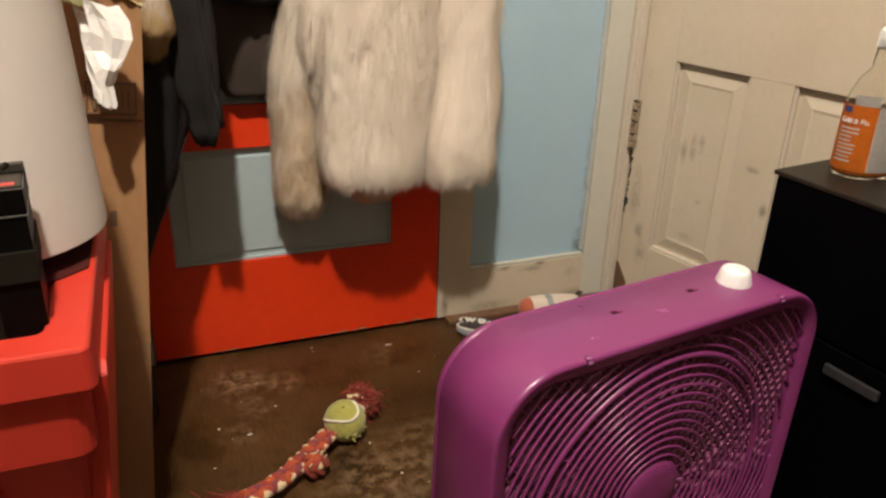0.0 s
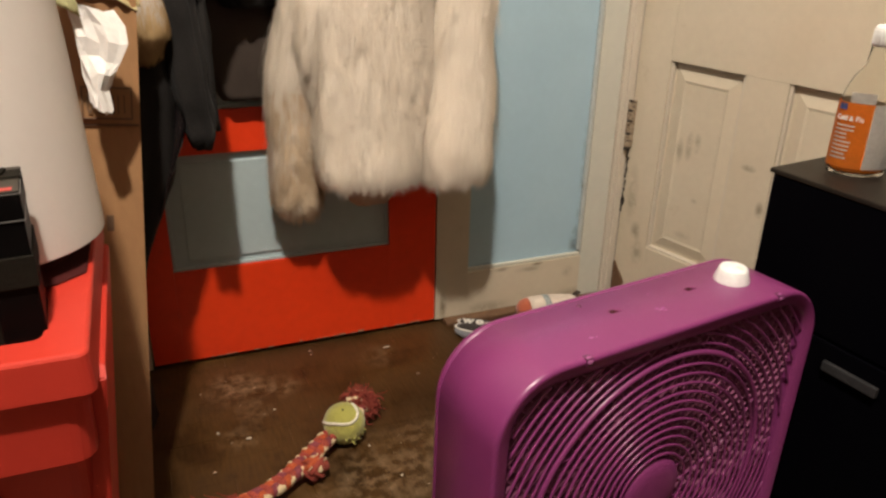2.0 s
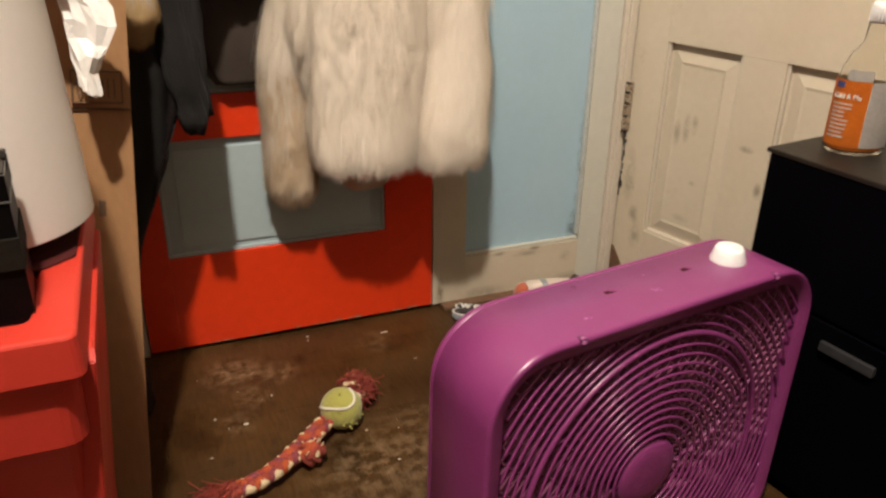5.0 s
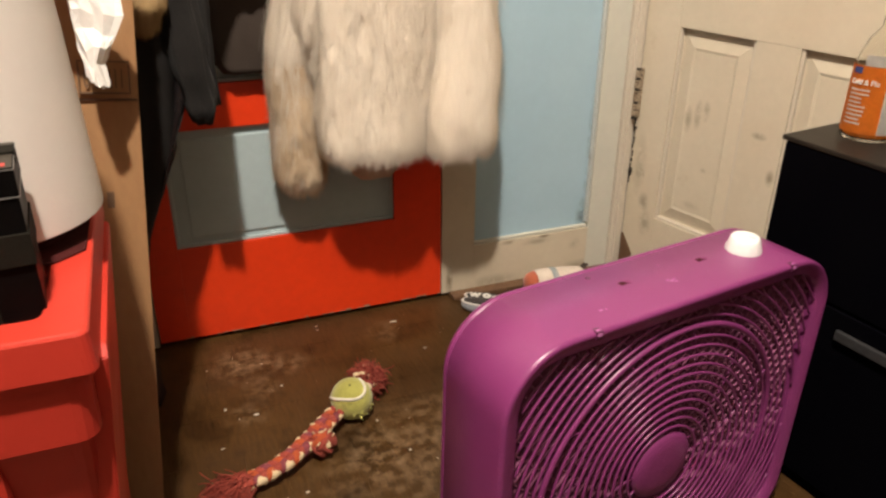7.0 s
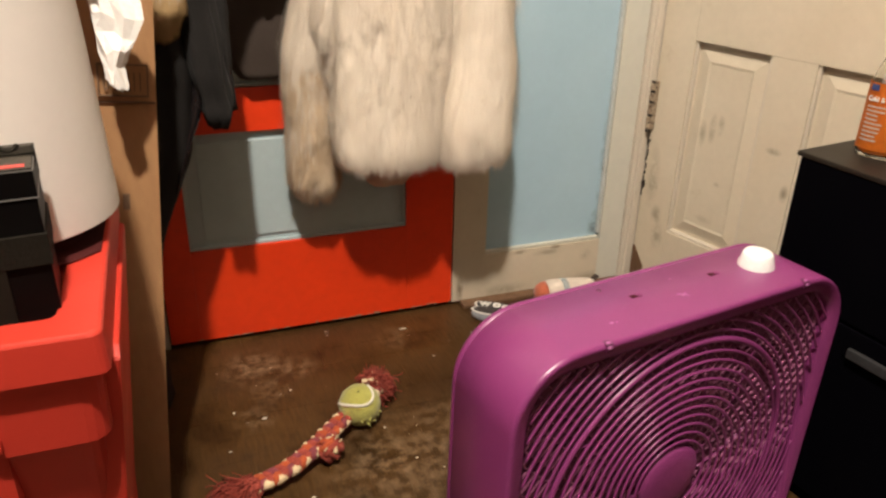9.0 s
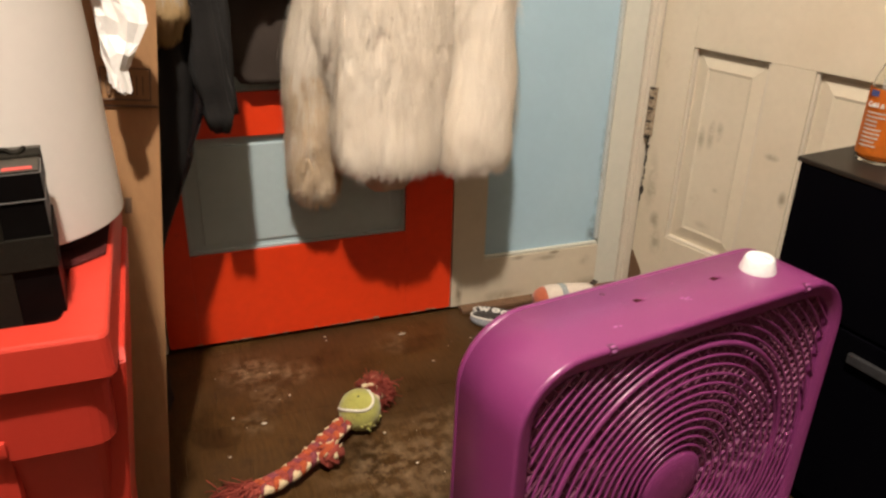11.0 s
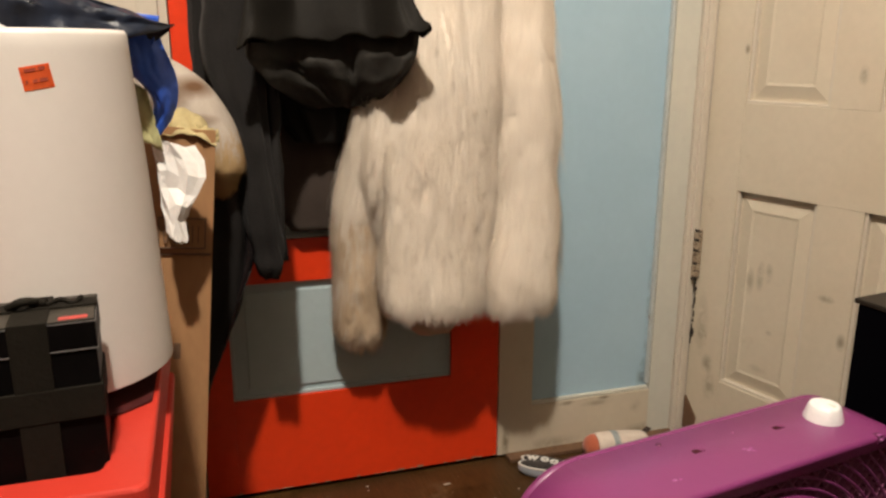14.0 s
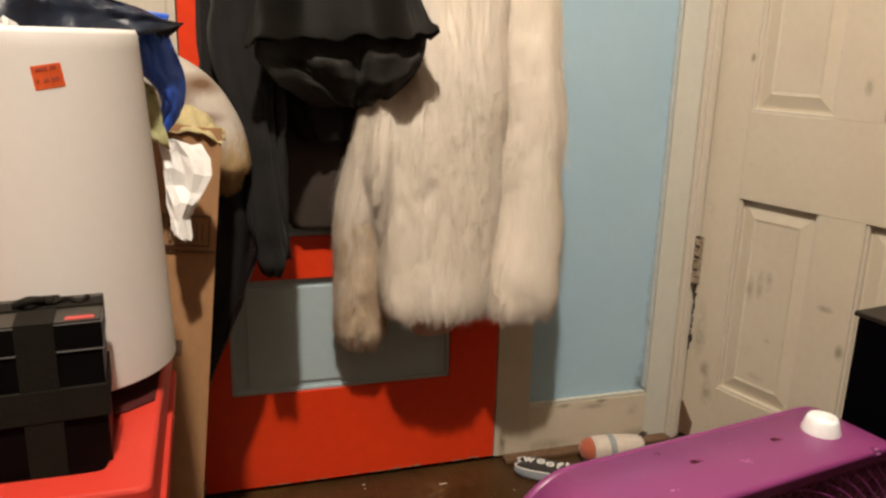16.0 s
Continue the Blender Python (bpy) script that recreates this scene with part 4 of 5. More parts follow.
def gift_box():
    g = thing("gift_box", "glossy black lidded box tied with dark grey ribbon, on the tote", "box", Matrix.Translation((-0.196, 0.695, LID)) @ pose(0, 0, 0, 0, 0, 5))
    w, d, h = 0.053, 0.0385, 0.146
    part("base", block(-w + 0.001, w - 0.001, -d + 0.001, d - 0.001, 0, 0.1195, 0.0015), BLACK_CARD, g)
    part("lid", block(-w, w, -d, d, 0.120, h, 0.0015), BLACK_CARD, g)
    part("lid_top", block(-w + 0.001, w - 0.001, -d + 0.001, d - 0.001, h - 0.002, h + 0.00035, 0.0003), LIT_TOP_CARD, g, "dusty black top, painted lighter for reflected light")
    # silver line at the lid's foot, and a painted highlight along its top edge
    for z in (0.1197, 0.1445):
        part("rim_line", block(-w - 0.0004, w + 0.0004, -d - 0.0004, d + 0.0004, z - 0.0005, z + 0.0005), STEEL, g, "thin pale edge line, the upper a painted highlight")
    part("label_patch", block(0.024, w - 0.006, -d + 0.005, -d + 0.013, h - 0.0002, h + 0.0009), RED_PRINT, g, "small red printed corner")
    rib = part("ribbon", block(-0.0155, 0.0155, -d - 0.0016, d + 0.0016, 0.0, h + 0.0016, 0.0008), RIBBON, g, "dark grey ribbon")
    part("cross_band", block(-w - 0.0006, w + 0.0006, -d - 0.0022, d + 0.0014, 0.056, 0.086, 0.0008), RIBBON, rib)
    part("top_band", block(-w - 0.0005, w + 0.0005, 0.000, 0.022, h - 0.01, h + 0.0026, 0.0008), RIBBON, rib)
    part("knot", tube(spline([(-0.018, 0.006, h + 0.004), (-0.006, 0.0, h + 0.010), (0.005, 0.010, h + 0.006), (-0.002, 0.016, h + 0.004), (0.012, 0.006, h + 0.006)], 6), 0.0042, 8), RIBBON, rib, "flat knot", True)
    part("tail", tube(spline([(0.012, 0.006, h + 0.004), (0.024, 0.012, h + 0.006), (0.034, 0.006, h + 0.003), (0.041, 0.014, h + 0.006)], 5), 0.0022, 6), RIBBON, rib, smooth=True)
    return g


gift_box()


def bin_prop_and_shade():
    """An added prop that lifts the bin off the lid: four soft layers, hidden but for the painted shadow."""
    t = thing("bin_prop_and_shadow", "added prop under the bin and a dark sheet for its shadow", "cloth")
    for k in range(4):
        rows, z0 = [], LID + 0.0085 * k
        for z, grow in ((0.0002, -0.003), (0.0018, 0.0), (0.0066, 0.0), (0.0083, -0.003)):
            ring = []
            for i in range(40):
                a = 2 * math.pi * i / 40
                r = 0.078 + grow + 0.004 * noise.noise((math.cos(a) * 2, math.sin(a) * 2, k * 3.1))
                x = math.copysign(abs(math.cos(a)) ** 0.45, math.cos(a)) * r
                y = math.copysign(abs(math.sin(a)) ** 0.45, math.sin(a)) * r
                ring.append(Vector((-0.208 + x, 0.868 + y, z0 + z)))
            rows.append(ring)
        part("fold", rings_mesh(rows), SHADE_MAROON, t, smooth=True)
    # dark sheet laid where the bin's shadow darkens the red lid
    outline = [(-0.162, 0.750), (-0.138, 0.757), (-0.111, 0.779), (-0.1085, 0.90), (-0.110, 0.975), (-0.300, 0.975), (-0.300, 0.800), (-0.172, 0.764)]
    bm = rings_mesh([[Vector((x, y, z)) for x, y in outline] for z in (0.5905, 0.5930)])
    bmesh.ops.bevel(bm, geom=bm.edges[:], offset=0.0008, segments=1, affect="EDGES")
    part("bin_shadow_sheet", bm, SHADE_MAROON, t, "dark sheet painting the bin's shadow over the lid's rim")
    return t


bin_prop_and_shade()


def carton():
    """A tall carton that leans back and to one side; x=0 is its outer edge, the seen face at y = 0."""
    lean = Matrix.Translation((-0.105, 1.040, 0.0)) @ pose(0, 0, 0, -9.5, 5.7, 0)
    c = thing("cardboard_box", "tall open cardboard box with printed lot number, leaning", "box", lean)
    W, D, H, F = 0.34, 0.13, 0.665, 0.185
    for n, q in (("front_wall", (-W, 0, 0, 0.005)), ("back_wall", (-W, 0, D - 0.005, D)), ("side_wall", (-0.005, 0, 0.0052, D - 0.0052)), ("side_wall", (-W, -W + 0.005, 0.0052, D - 0.0052))):
        part(n, block(q[0], q[1], q[2], q[3], 0.0, H, 0.0012), CARD, c)
    part("bottom", block(-W + 0.0052, -0.0052, 0.0052, D - 0.0052, 0.001, 0.006), CARD, c)
    def flap_shape(u, v):
        return (-W + W * u, -0.003 - 0.010 * v + 0.004 * math.sin(u * 7), H + 0.001 + F * v + 0.004 * noise.noise((u * 6, v * 4, 1)) * v)
    front = part("front_flap", sheet(flap_shape, 20, 8, 0.004), CARD, c, "upright creased flap")
    part("back_flap", sheet(lambda u, v: (-W + W * u, D + 0.012 * v, H + F * v), 12, 4, 0.004), CARD, c)
    part("crease", block(-W, -0.002, -0.0045, -0.0005, H - 0.002, H + 0.0012, 0.001), CARD_INK, c)
    # printed number in a frame, upside down on the flap
    for q in ((-0.078, -0.010, 0.008, 0.0100), (-0.078, -0.010, 0.052, 0.0540), (-0.0120, -0.010, 0.0100, 0.052), (-0.078, -0.076, 0.0100, 0.052)):
        part("print_frame", block(q[0], q[1], -0.0118, -0.0075, H + q[2], H + q[3]), CARD_INK, front)
    letters("lot_number", "11765-0", 0.048, CARD_INK, Matrix.Translation((-0.044, -0.0112, H + 0.031)) @ pose(0, 0, 0, 90, 180, 0) @ Matrix.Diagonal((0.34, 0.80, 1, 1)), front)
    spot = lean.inverted() @ Vector((-0.100, 1.115, 0.515))
    part("torn_hole", block(spot.x - 0.006, spot.x + 0.004, -0.0012, 0.002, spot.z - 0.013, spot.z + 0.011, 0.001), CARD_INK, c, "dark torn hole in the cardboard")
    for k in range(3):
        part("print_line", block(-0.092, -0.072 - 0.004 * k, -0.0011, 0.001, H - 0.075 - k * 0.012, H - 0.070 - k * 0.012), CARD_INK, c)
    return c


cardboard = carton()


def crumpled(u, v, size, seed, amp):
    p = Vector((u * size, v * size, seed))
    return amp * (noise.noise(p) + 0.5 * abs(noise.noise(p * 2.3)) + 0.25 * noise.noise(p * 5))


def paper_bag(u, v):
    """A bag wrung narrow at its foot: a few flat facets between hard creases, its mouth torn uneven."""
    u2 = min(max(u + 0.11 * noise.noise((u * 5.3, v * 4.1, 21)) * (0 < u < 1), 0), 1)
    w = max(0.064 - 0.012 * max(0.25 - v, 0) / 0.25 - 0.078 * max(v - 0.25, 0) ** 1.2, 0.022)
    x = -0.104 + 0.012 * v + u2 * w + 0.004 * noise.noise((u * 7, v * 9, 5))
    fold = abs(u2 - 0.42 - 0.25 * math.sin(v * 4.0)) * 2
    y = 1.058 - 0.030 * v + 0.010 * min(fold, 1.0) + 0.008 * noise.noise((u * 3.7, v * 5.2, 7))
    z = 0.834 - 0.126 * v - 0.014 * u * (1 - v) + (0.012 * noise.noise((u * 6.4, 9, 1)) + 0.004) * (1 - v) + 0.012 * noise.noise((u * 3.1, v * 5.5, 15))
    return (-0.054 + 1.02 * (x + 0.054), 1.02 * y, 0.967 + 1.02 * (z - 0.967))


def creased(bm):
    bmesh.ops.triangulate(bm, faces=bm.faces[:], quad_method="ALTERNATE")
    return bm


bag = thing("paper_bag", "crumpled white paper bag stuffed beside the carton", "bag")
part("front", creased(sheet(paper_bag, 5, 6, 0.0012)), PAPER, bag, "creased white front")
part("back", creased(sheet(lambda u, v: Vector(paper_bag(u * 0.9, v)) + Vector((-0.004, 0.012, 0.004 - 0.010 * u)), 5, 7, 0.0012)), PAPER, bag)


def blue_sheet(u, v):
    """Cloth that hangs down from the bin in a bight: wide at the top, bellied, turned in at its foot."""
    outer = -0.098 + 0.026 * math.sin(math.pi * min(v * 0.88, 1)) ** 1.3 + 0.010 * (1 - v) ** 6 + 0.006 * v - 0.010 * max(v - 0.85, 0) / 0.15
    inner = -0.150 + 0.030 * v + 0.030 * math.sin(math.pi * max(v - 0.40, 0) / 0.6)
    x = inner + (outer - inner) * u
    y = 1.078 - 0.016 * math.sin(math.pi * u) - 0.012 * math.sin(v * 4 + u * 2) + crumpled(u, v, 1.7, 1.0, 0.012)
    z = 0.990 - 0.146 * v - 0.012 * math.sin(math.pi * u) * v + 0.004 * noise.noise((u * 3, v * 3, 2))
    return (x, y, z)


tagged(part("crumpled_tissue", sheet(lambda u, v: (-0.268 + 0.045 * u + crumpled(u, v, 4, 1, 0.006), 0.905 + 0.02 * v + crumpled(u, v, 4, 3, 0.010), 0.955 + 0.024 * math.sin(math.pi * u) * v + crumpled(u, v, 5, 6, 0.010)), 12, 10, 0.0008), PAPER), "crumpled white tissue poking out of the bin", "tissue")

bag = thing("reusable_bag", "bright blue cloth bag with lime inside slumped behind the bin", "bag")
part("side", sheet(blue_sheet, 26, 40, 0.0015), BLUE_CLOTH, bag, smooth=True)
part("turned_edge", sheet(lambda u, v: (-0.128 + 0.046 * u - 0.022 * v * u + 0.004 * noise.noise((u * 3, v * 3, 8)), 1.052 + 0.010 * math.sin(3 * u) + 0.006 * v, 1.000 - 0.062 * v - 0.006 * u), 14, 16, 0.0015), BLUE_CLOTH, bag, "blue edge folded over", True)
part("inside", sheet(lambda u, v: (-0.142 + 0.036 * u + 0.014 * v + crumpled(u, v, 3, 3, 0.004), 1.066 + crumpled(u, v, 3, 6, 0.008), 0.922 - 0.082 * v - 0.02 * u), 14, 14, 0.0015), LIME, bag, "pale lime inside", True)


def navy_sheet(u, v):
    """Cloth heaped out of the bin: up from inside its rim, over, and down behind."""
    a = math.pi * v
    rough = crumpled(u, v, 5, 4.0, 0.022) + crumpled(u, v, 13, 9.0, 0.008)
    x = -0.42 + 0.325 * u + 0.018 * noise.noise((u * 6, v * 4, 2)) * (1 - u)
    z = 0.950 + (0.13 - 0.090 * u ** 1.5) * math.sin(a) ** 0.7 - 0.02 * u * v + rough * (1 - 0.6 * u)
    y = 0.925 + 0.17 * v * (1 - 0.4 * u) + 0.035 * u + crumpled(u, v, 6, 2.0, 0.020)
    w = u ** 5
    return (x * (1 - w) - 0.066 * w, y * (1 - w) + 1.06 * w, z * (1 - w) + 0.984 * w)


tagged(part("dark_cloth", sheet(navy_sheet, 60, 30, 0.002), NAVY_CLOTH, smooth=True), "crumpled dark navy mottled cloth heaped over the bin", "cloth")
def yellow_sheet(u, v):
    x = -0.110 + 0.075 * u + 0.014 * v * u
    z = 0.848 + 0.026 * math.sin(math.pi * (0.12 + 0.80 * u)) * (1 - 0.25 * v) - 0.030 * v - 0.010 * u + 0.006 * noise.noise((u * 5, v * 4, 5))
    return (x, 1.205 - 0.045 * v + 0.012 * noise.noise((u * 6, v * 3, 7)), z)


cloth = thing("yellow_cloth", "pale yellow cloth showing at the top of the carton", "cloth")
part("fold", sheet(yellow_sheet, 22, 12, 0.002), YELLOW_CLOTH, cloth, smooth=True)
part("rumpled_edge", sheet(lambda u, v: (-0.048 + 0.030 * u + 0.003 * noise.noise((u * 9, v * 5, 3)), 1.185 - 0.012 * v + 0.006 * noise.noise((u * 9, v * 5, 6)), 0.846 - 0.012 * u - 0.016 * v + 0.006 * noise.noise((u * 8, v * 6, 9))), 12, 8, 0.0015), YELLOW_CLOTH, cloth, smooth=True)


# ---- hanging clothes ----
def stand_off(k, sections):
    """Sections moved nearer to or farther from the room, and sized to match."""
    return [(-0.054 + k * (x + 0.054), k * y, 0.967 + k * (z - 0.967), k * w, k * d) for x, y, z, w, d in sections]


def fur_coat():
    c = thing("fur_coat", "long-haired cream fur jacket hanging, its cuff tan-stained", "coat")
    left, lm = hanging([(0.308, 1.428, 0.930, 0.042, 0.055), (0.282, 1.434, 0.862, 0.044, 0.060), (0.264, 1.446, 0.789, 0.043, 0.060), (0.253, 1.458, 0.711, 0.045, 0.058), (0.250, 1.464, 0.619, 0.048, 0.055), (0.244, 1.466, 0.550, 0.044, 0.051), (0.243, 1.468, 0.483, 0.042, 0.046), (0.245, 1.470, 0.436, 0.042, 0.044), (0.245, 1.472, 0.408, 0.034, 0.034), (0.249, 1.472, 0.395, 0.017, 0.020)], n=48, fold=0.006, folds=2, wave=0.002, seed=1.3)
    body, bmm = hanging([(0.409, 1.414, 1.198, 0.083, 0.050), (0.401, 1.399, 1.051, 0.096, 0.055), (0.396, 1.389, 0.950, 0.103, 0.060), (0.390, 1.386, 0.858, 0.110, 0.060), (0.389, 1.386, 0.740, 0.112, 0.058), (0.389, 1.386, 0.629, 0.112, 0.055), (0.383, 1.383, 0.546, 0.112, 0.055), (0.380, 1.378, 0.512, 0.107, 0.052), (0.384, 1.376, 0.486, 0.094, 0.043)], n=64, fold=0.008, folds=3, wave=0.0, seed=4.1)
    right, rm = hanging([(0.545, 1.422, 1.205, 0.044, 0.050), (0.553, 1.407, 1.055, 0.056, 0.060), (0.555, 1.394, 0.952, 0.063, 0.062), (0.563, 1.385, 0.846, 0.065, 0.063), (0.563, 1.380, 0.738, 0.063, 0.063), (0.562, 1.375, 0.625, 0.068, 0.065), (0.557, 1.369, 0.550, 0.070, 0.064), (0.555, 1.367, 0.505, 0.068, 0.060), (0.552, 1.367, 0.476, 0.058, 0.050)], n=56, fold=0.006, folds=3, wave=0.0, seed=7.7)
    yoke, ym = hanging([(0.335, 1.398, 0.965, 0.050, 0.050), (0.310, 1.398, 0.895, 0.054, 0.052), (0.292, 1.400, 0.820, 0.048, 0.050), (0.286, 1.404, 0.750, 0.040, 0.044), (0.284, 1.414, 0.680, 0.030, 0.034), (0.283, 1.424, 0.620, 0.018, 0.022), (0.283, 1.432, 0.570, 0.008, 0.010)], n=40, fold=0.004, folds=2, wave=0.0, seed=2.9)
    for name, m in (("sleeve", lm), ("front", bmm), ("sleeve", rm), ("shoulder", ym)):
        part(name, m, FUR_SKIN, c, smooth=True)
    seen = lambda A, N: np.where(N[:, 1] < 0.45, 1.0, 0.15)
    cuff = lambda A, N: seen(A, N) * np.clip((0.68 - A[:, 2]) / 0.26, 0.0, 1)
    rest = lambda A, N: seen(A, N) * np.clip((A[:, 2] - 0.38) / 0.28, 0.2, 1)
    fur_mesh("fur", [left], 120000, 0.052, 0.0010, FUR, c, seed=3, choose=rest, lean=0.18, lock=(0.012, 0.012, 0.045), gather=0.10)
    fur_mesh("cuff_fur", [left], 70000, 0.050, 0.0008, FUR_TAN, c, "tan-stained cuff fur", seed=4, choose=cuff, lean=0.22, lock=(0.010, 0.010, 0.030), gather=0.22)
    fur_mesh("fur", [body], 250000, 0.052, 0.0010, FUR, c, seed=5, choose=seen, lean=0.13, lock=(0.014, 0.014, 0.055), gather=0.05)
    fur_mesh("fur", [right], 175000, 0.050, 0.0010, FUR, c, seed=6, choose=seen, lean=0.13, lock=(0.014, 0.014, 0.050), gather=0.05)
    fur_mesh("shoulder_fur", [yoke], 70000, 0.052, 0.0010, FUR, c, seed=7, choose=seen, lean=0.16, lock=(0.013, 0.013, 0.050), gather=0.10)
    hem = lambda A, N: seen(A, N) * np.clip((0.545 - A[:, 2]) / 0.05, 0.0, 1)
    fur_mesh("hem_fur", [body, right], 30000, 0.050, 0.0010, FUR, c, "ragged hem fur", seed=8, choose=hem, lean=0.12, lock=(0.012, 0.012, 0.06), gather=0.35)
    fur_mesh("hem_fur", [left], 14000, 0.052, 0.0010, FUR_TAN, c, "ragged tan cuff fur", seed=9, choose=hem, lean=0.20, lock=(0.011, 0.011, 0.06), gather=0.6)
    fur_mesh("loose_fur", [left, body, right, yoke], 12000, 0.058, 0.0007, FUR, c, "loose longer hairs", seed=14, choose=seen, lean=0.34, lock=(0.010, 0.010, 0.04), gather=0.5)
    _, m = hanging([(0.400, 1.435, 0.48, 0.070, 0.016), (0.398, 1.435, 0.43, 0.062, 0.016), (0.396, 1.433, 0.392, 0.048, 0.014), (0.396, 1.431, 0.374, 0.030, 0.008)], n=24, fold=0.006, seed=2.2)
    part("lining", m, LINING, c, "pinkish lining below the hem", True)
    hook = part("hanger", tube(spline([(0.32, 1.40, 1.19), (0.45, 1.40, 1.26), (0.58, 1.40, 1.19)], 6), 0.006, 8), STEEL, c, smooth=True)
    part("hook", tube(spline([(0.45, 1.40, 1.26), (0.45, 1.41, 1.31), (0.46, 1.45, 1.345), (0.45, 1.49, 1.32), (0.45, 1.525, 1.31)], 6), 0.0025, 6), STEEL, hook, smooth=True)
    return c


fur_coat()


def grey_coat():
    c = thing("grey_coat", "dark grey wool coat hanging with a limp sleeve", "coat")
    _, m = hanging([(0.012, 1.470, 1.30, 0.060, 0.045), (0.012, 1.470, 1.157, 0.065, 0.045), (0.016, 1.465, 1.043, 0.067, 0.045), (0.013, 1.460, 0.895, 0.068, 0.042), (0.022, 1.455, 0.740, 0.052, 0.040), (0.036, 1.455, 0.64, 0.034, 0.030)], fold=0.012, seed=3.0)
    part("body", m, GREY_WOOL, c, smooth=True)
    _, m = hanging([(0.039, 1.415, 1.26, 0.050, 0.050), (0.039, 1.400, 1.149, 0.051, 0.050), (0.030, 1.385, 1.039, 0.053, 0.050), (0.018, 1.370, 0.946, 0.048, 0.048), (0.029, 1.345, 0.853, 0.035, 0.045), (0.039, 1.325, 0.758, 0.028, 0.040), (0.045, 1.310, 0.661, 0.025, 0.036), (0.050, 1.305, 0.612, 0.023, 0.030), (0.052, 1.300, 0.588, 0.018, 0.024), (0.054, 1.300, 0.566, 0.009, 0.014)], fold=0.010, folds=4, seed=5.2)
    part("sleeve", m, GREY_WOOL, c, "dark grey sleeve", True)
    _, m = hanging([(0.083, 1.360, 0.929, 0.010, 0.014), (0.080, 1.345, 0.804, 0.010, 0.014), (0.079, 1.330, 0.676, 0.009, 0.013), (0.081, 1.325, 0.589, 0.008, 0.012)], n=20, fold=0.004, seed=8)
    part("tie_belt", m, BLACK_WOOL, c, smooth=True)
    part("loop", tube(spline([(0.012, 1.47, 1.295), (0.012, 1.50, 1.345), (0.012, 1.528, 1.36)], 6), 0.004, 6), GREY_WOOL, c, smooth=True)
    return c


grey_coat()
_, m = hanging([(0.182, 1.496, 1.20, 0.107, 0.013), (0.180, 1.496, 0.95, 0.107, 0.014), (0.178, 1.496, 0.78, 0.104, 0.014), (0.184, 1.496, 0.66, 0.098, 0.013), (0.196, 1.496, 0.600, 0.078, 0.011)], fold=0.006, seed=6)
shirt = thing("dark_shirt", "dark brown shirt hanging behind the coats", "shirt")
part("body", m, BROWN_CLOTH, shirt, smooth=True)
part("loop", tube(spline([(0.18, 1.496, 1.195), (0.18, 1.51, 1.24), (0.18, 1.528, 1.25)], 5), 0.004, 6), BROWN_CLOTH, shirt, smooth=True)


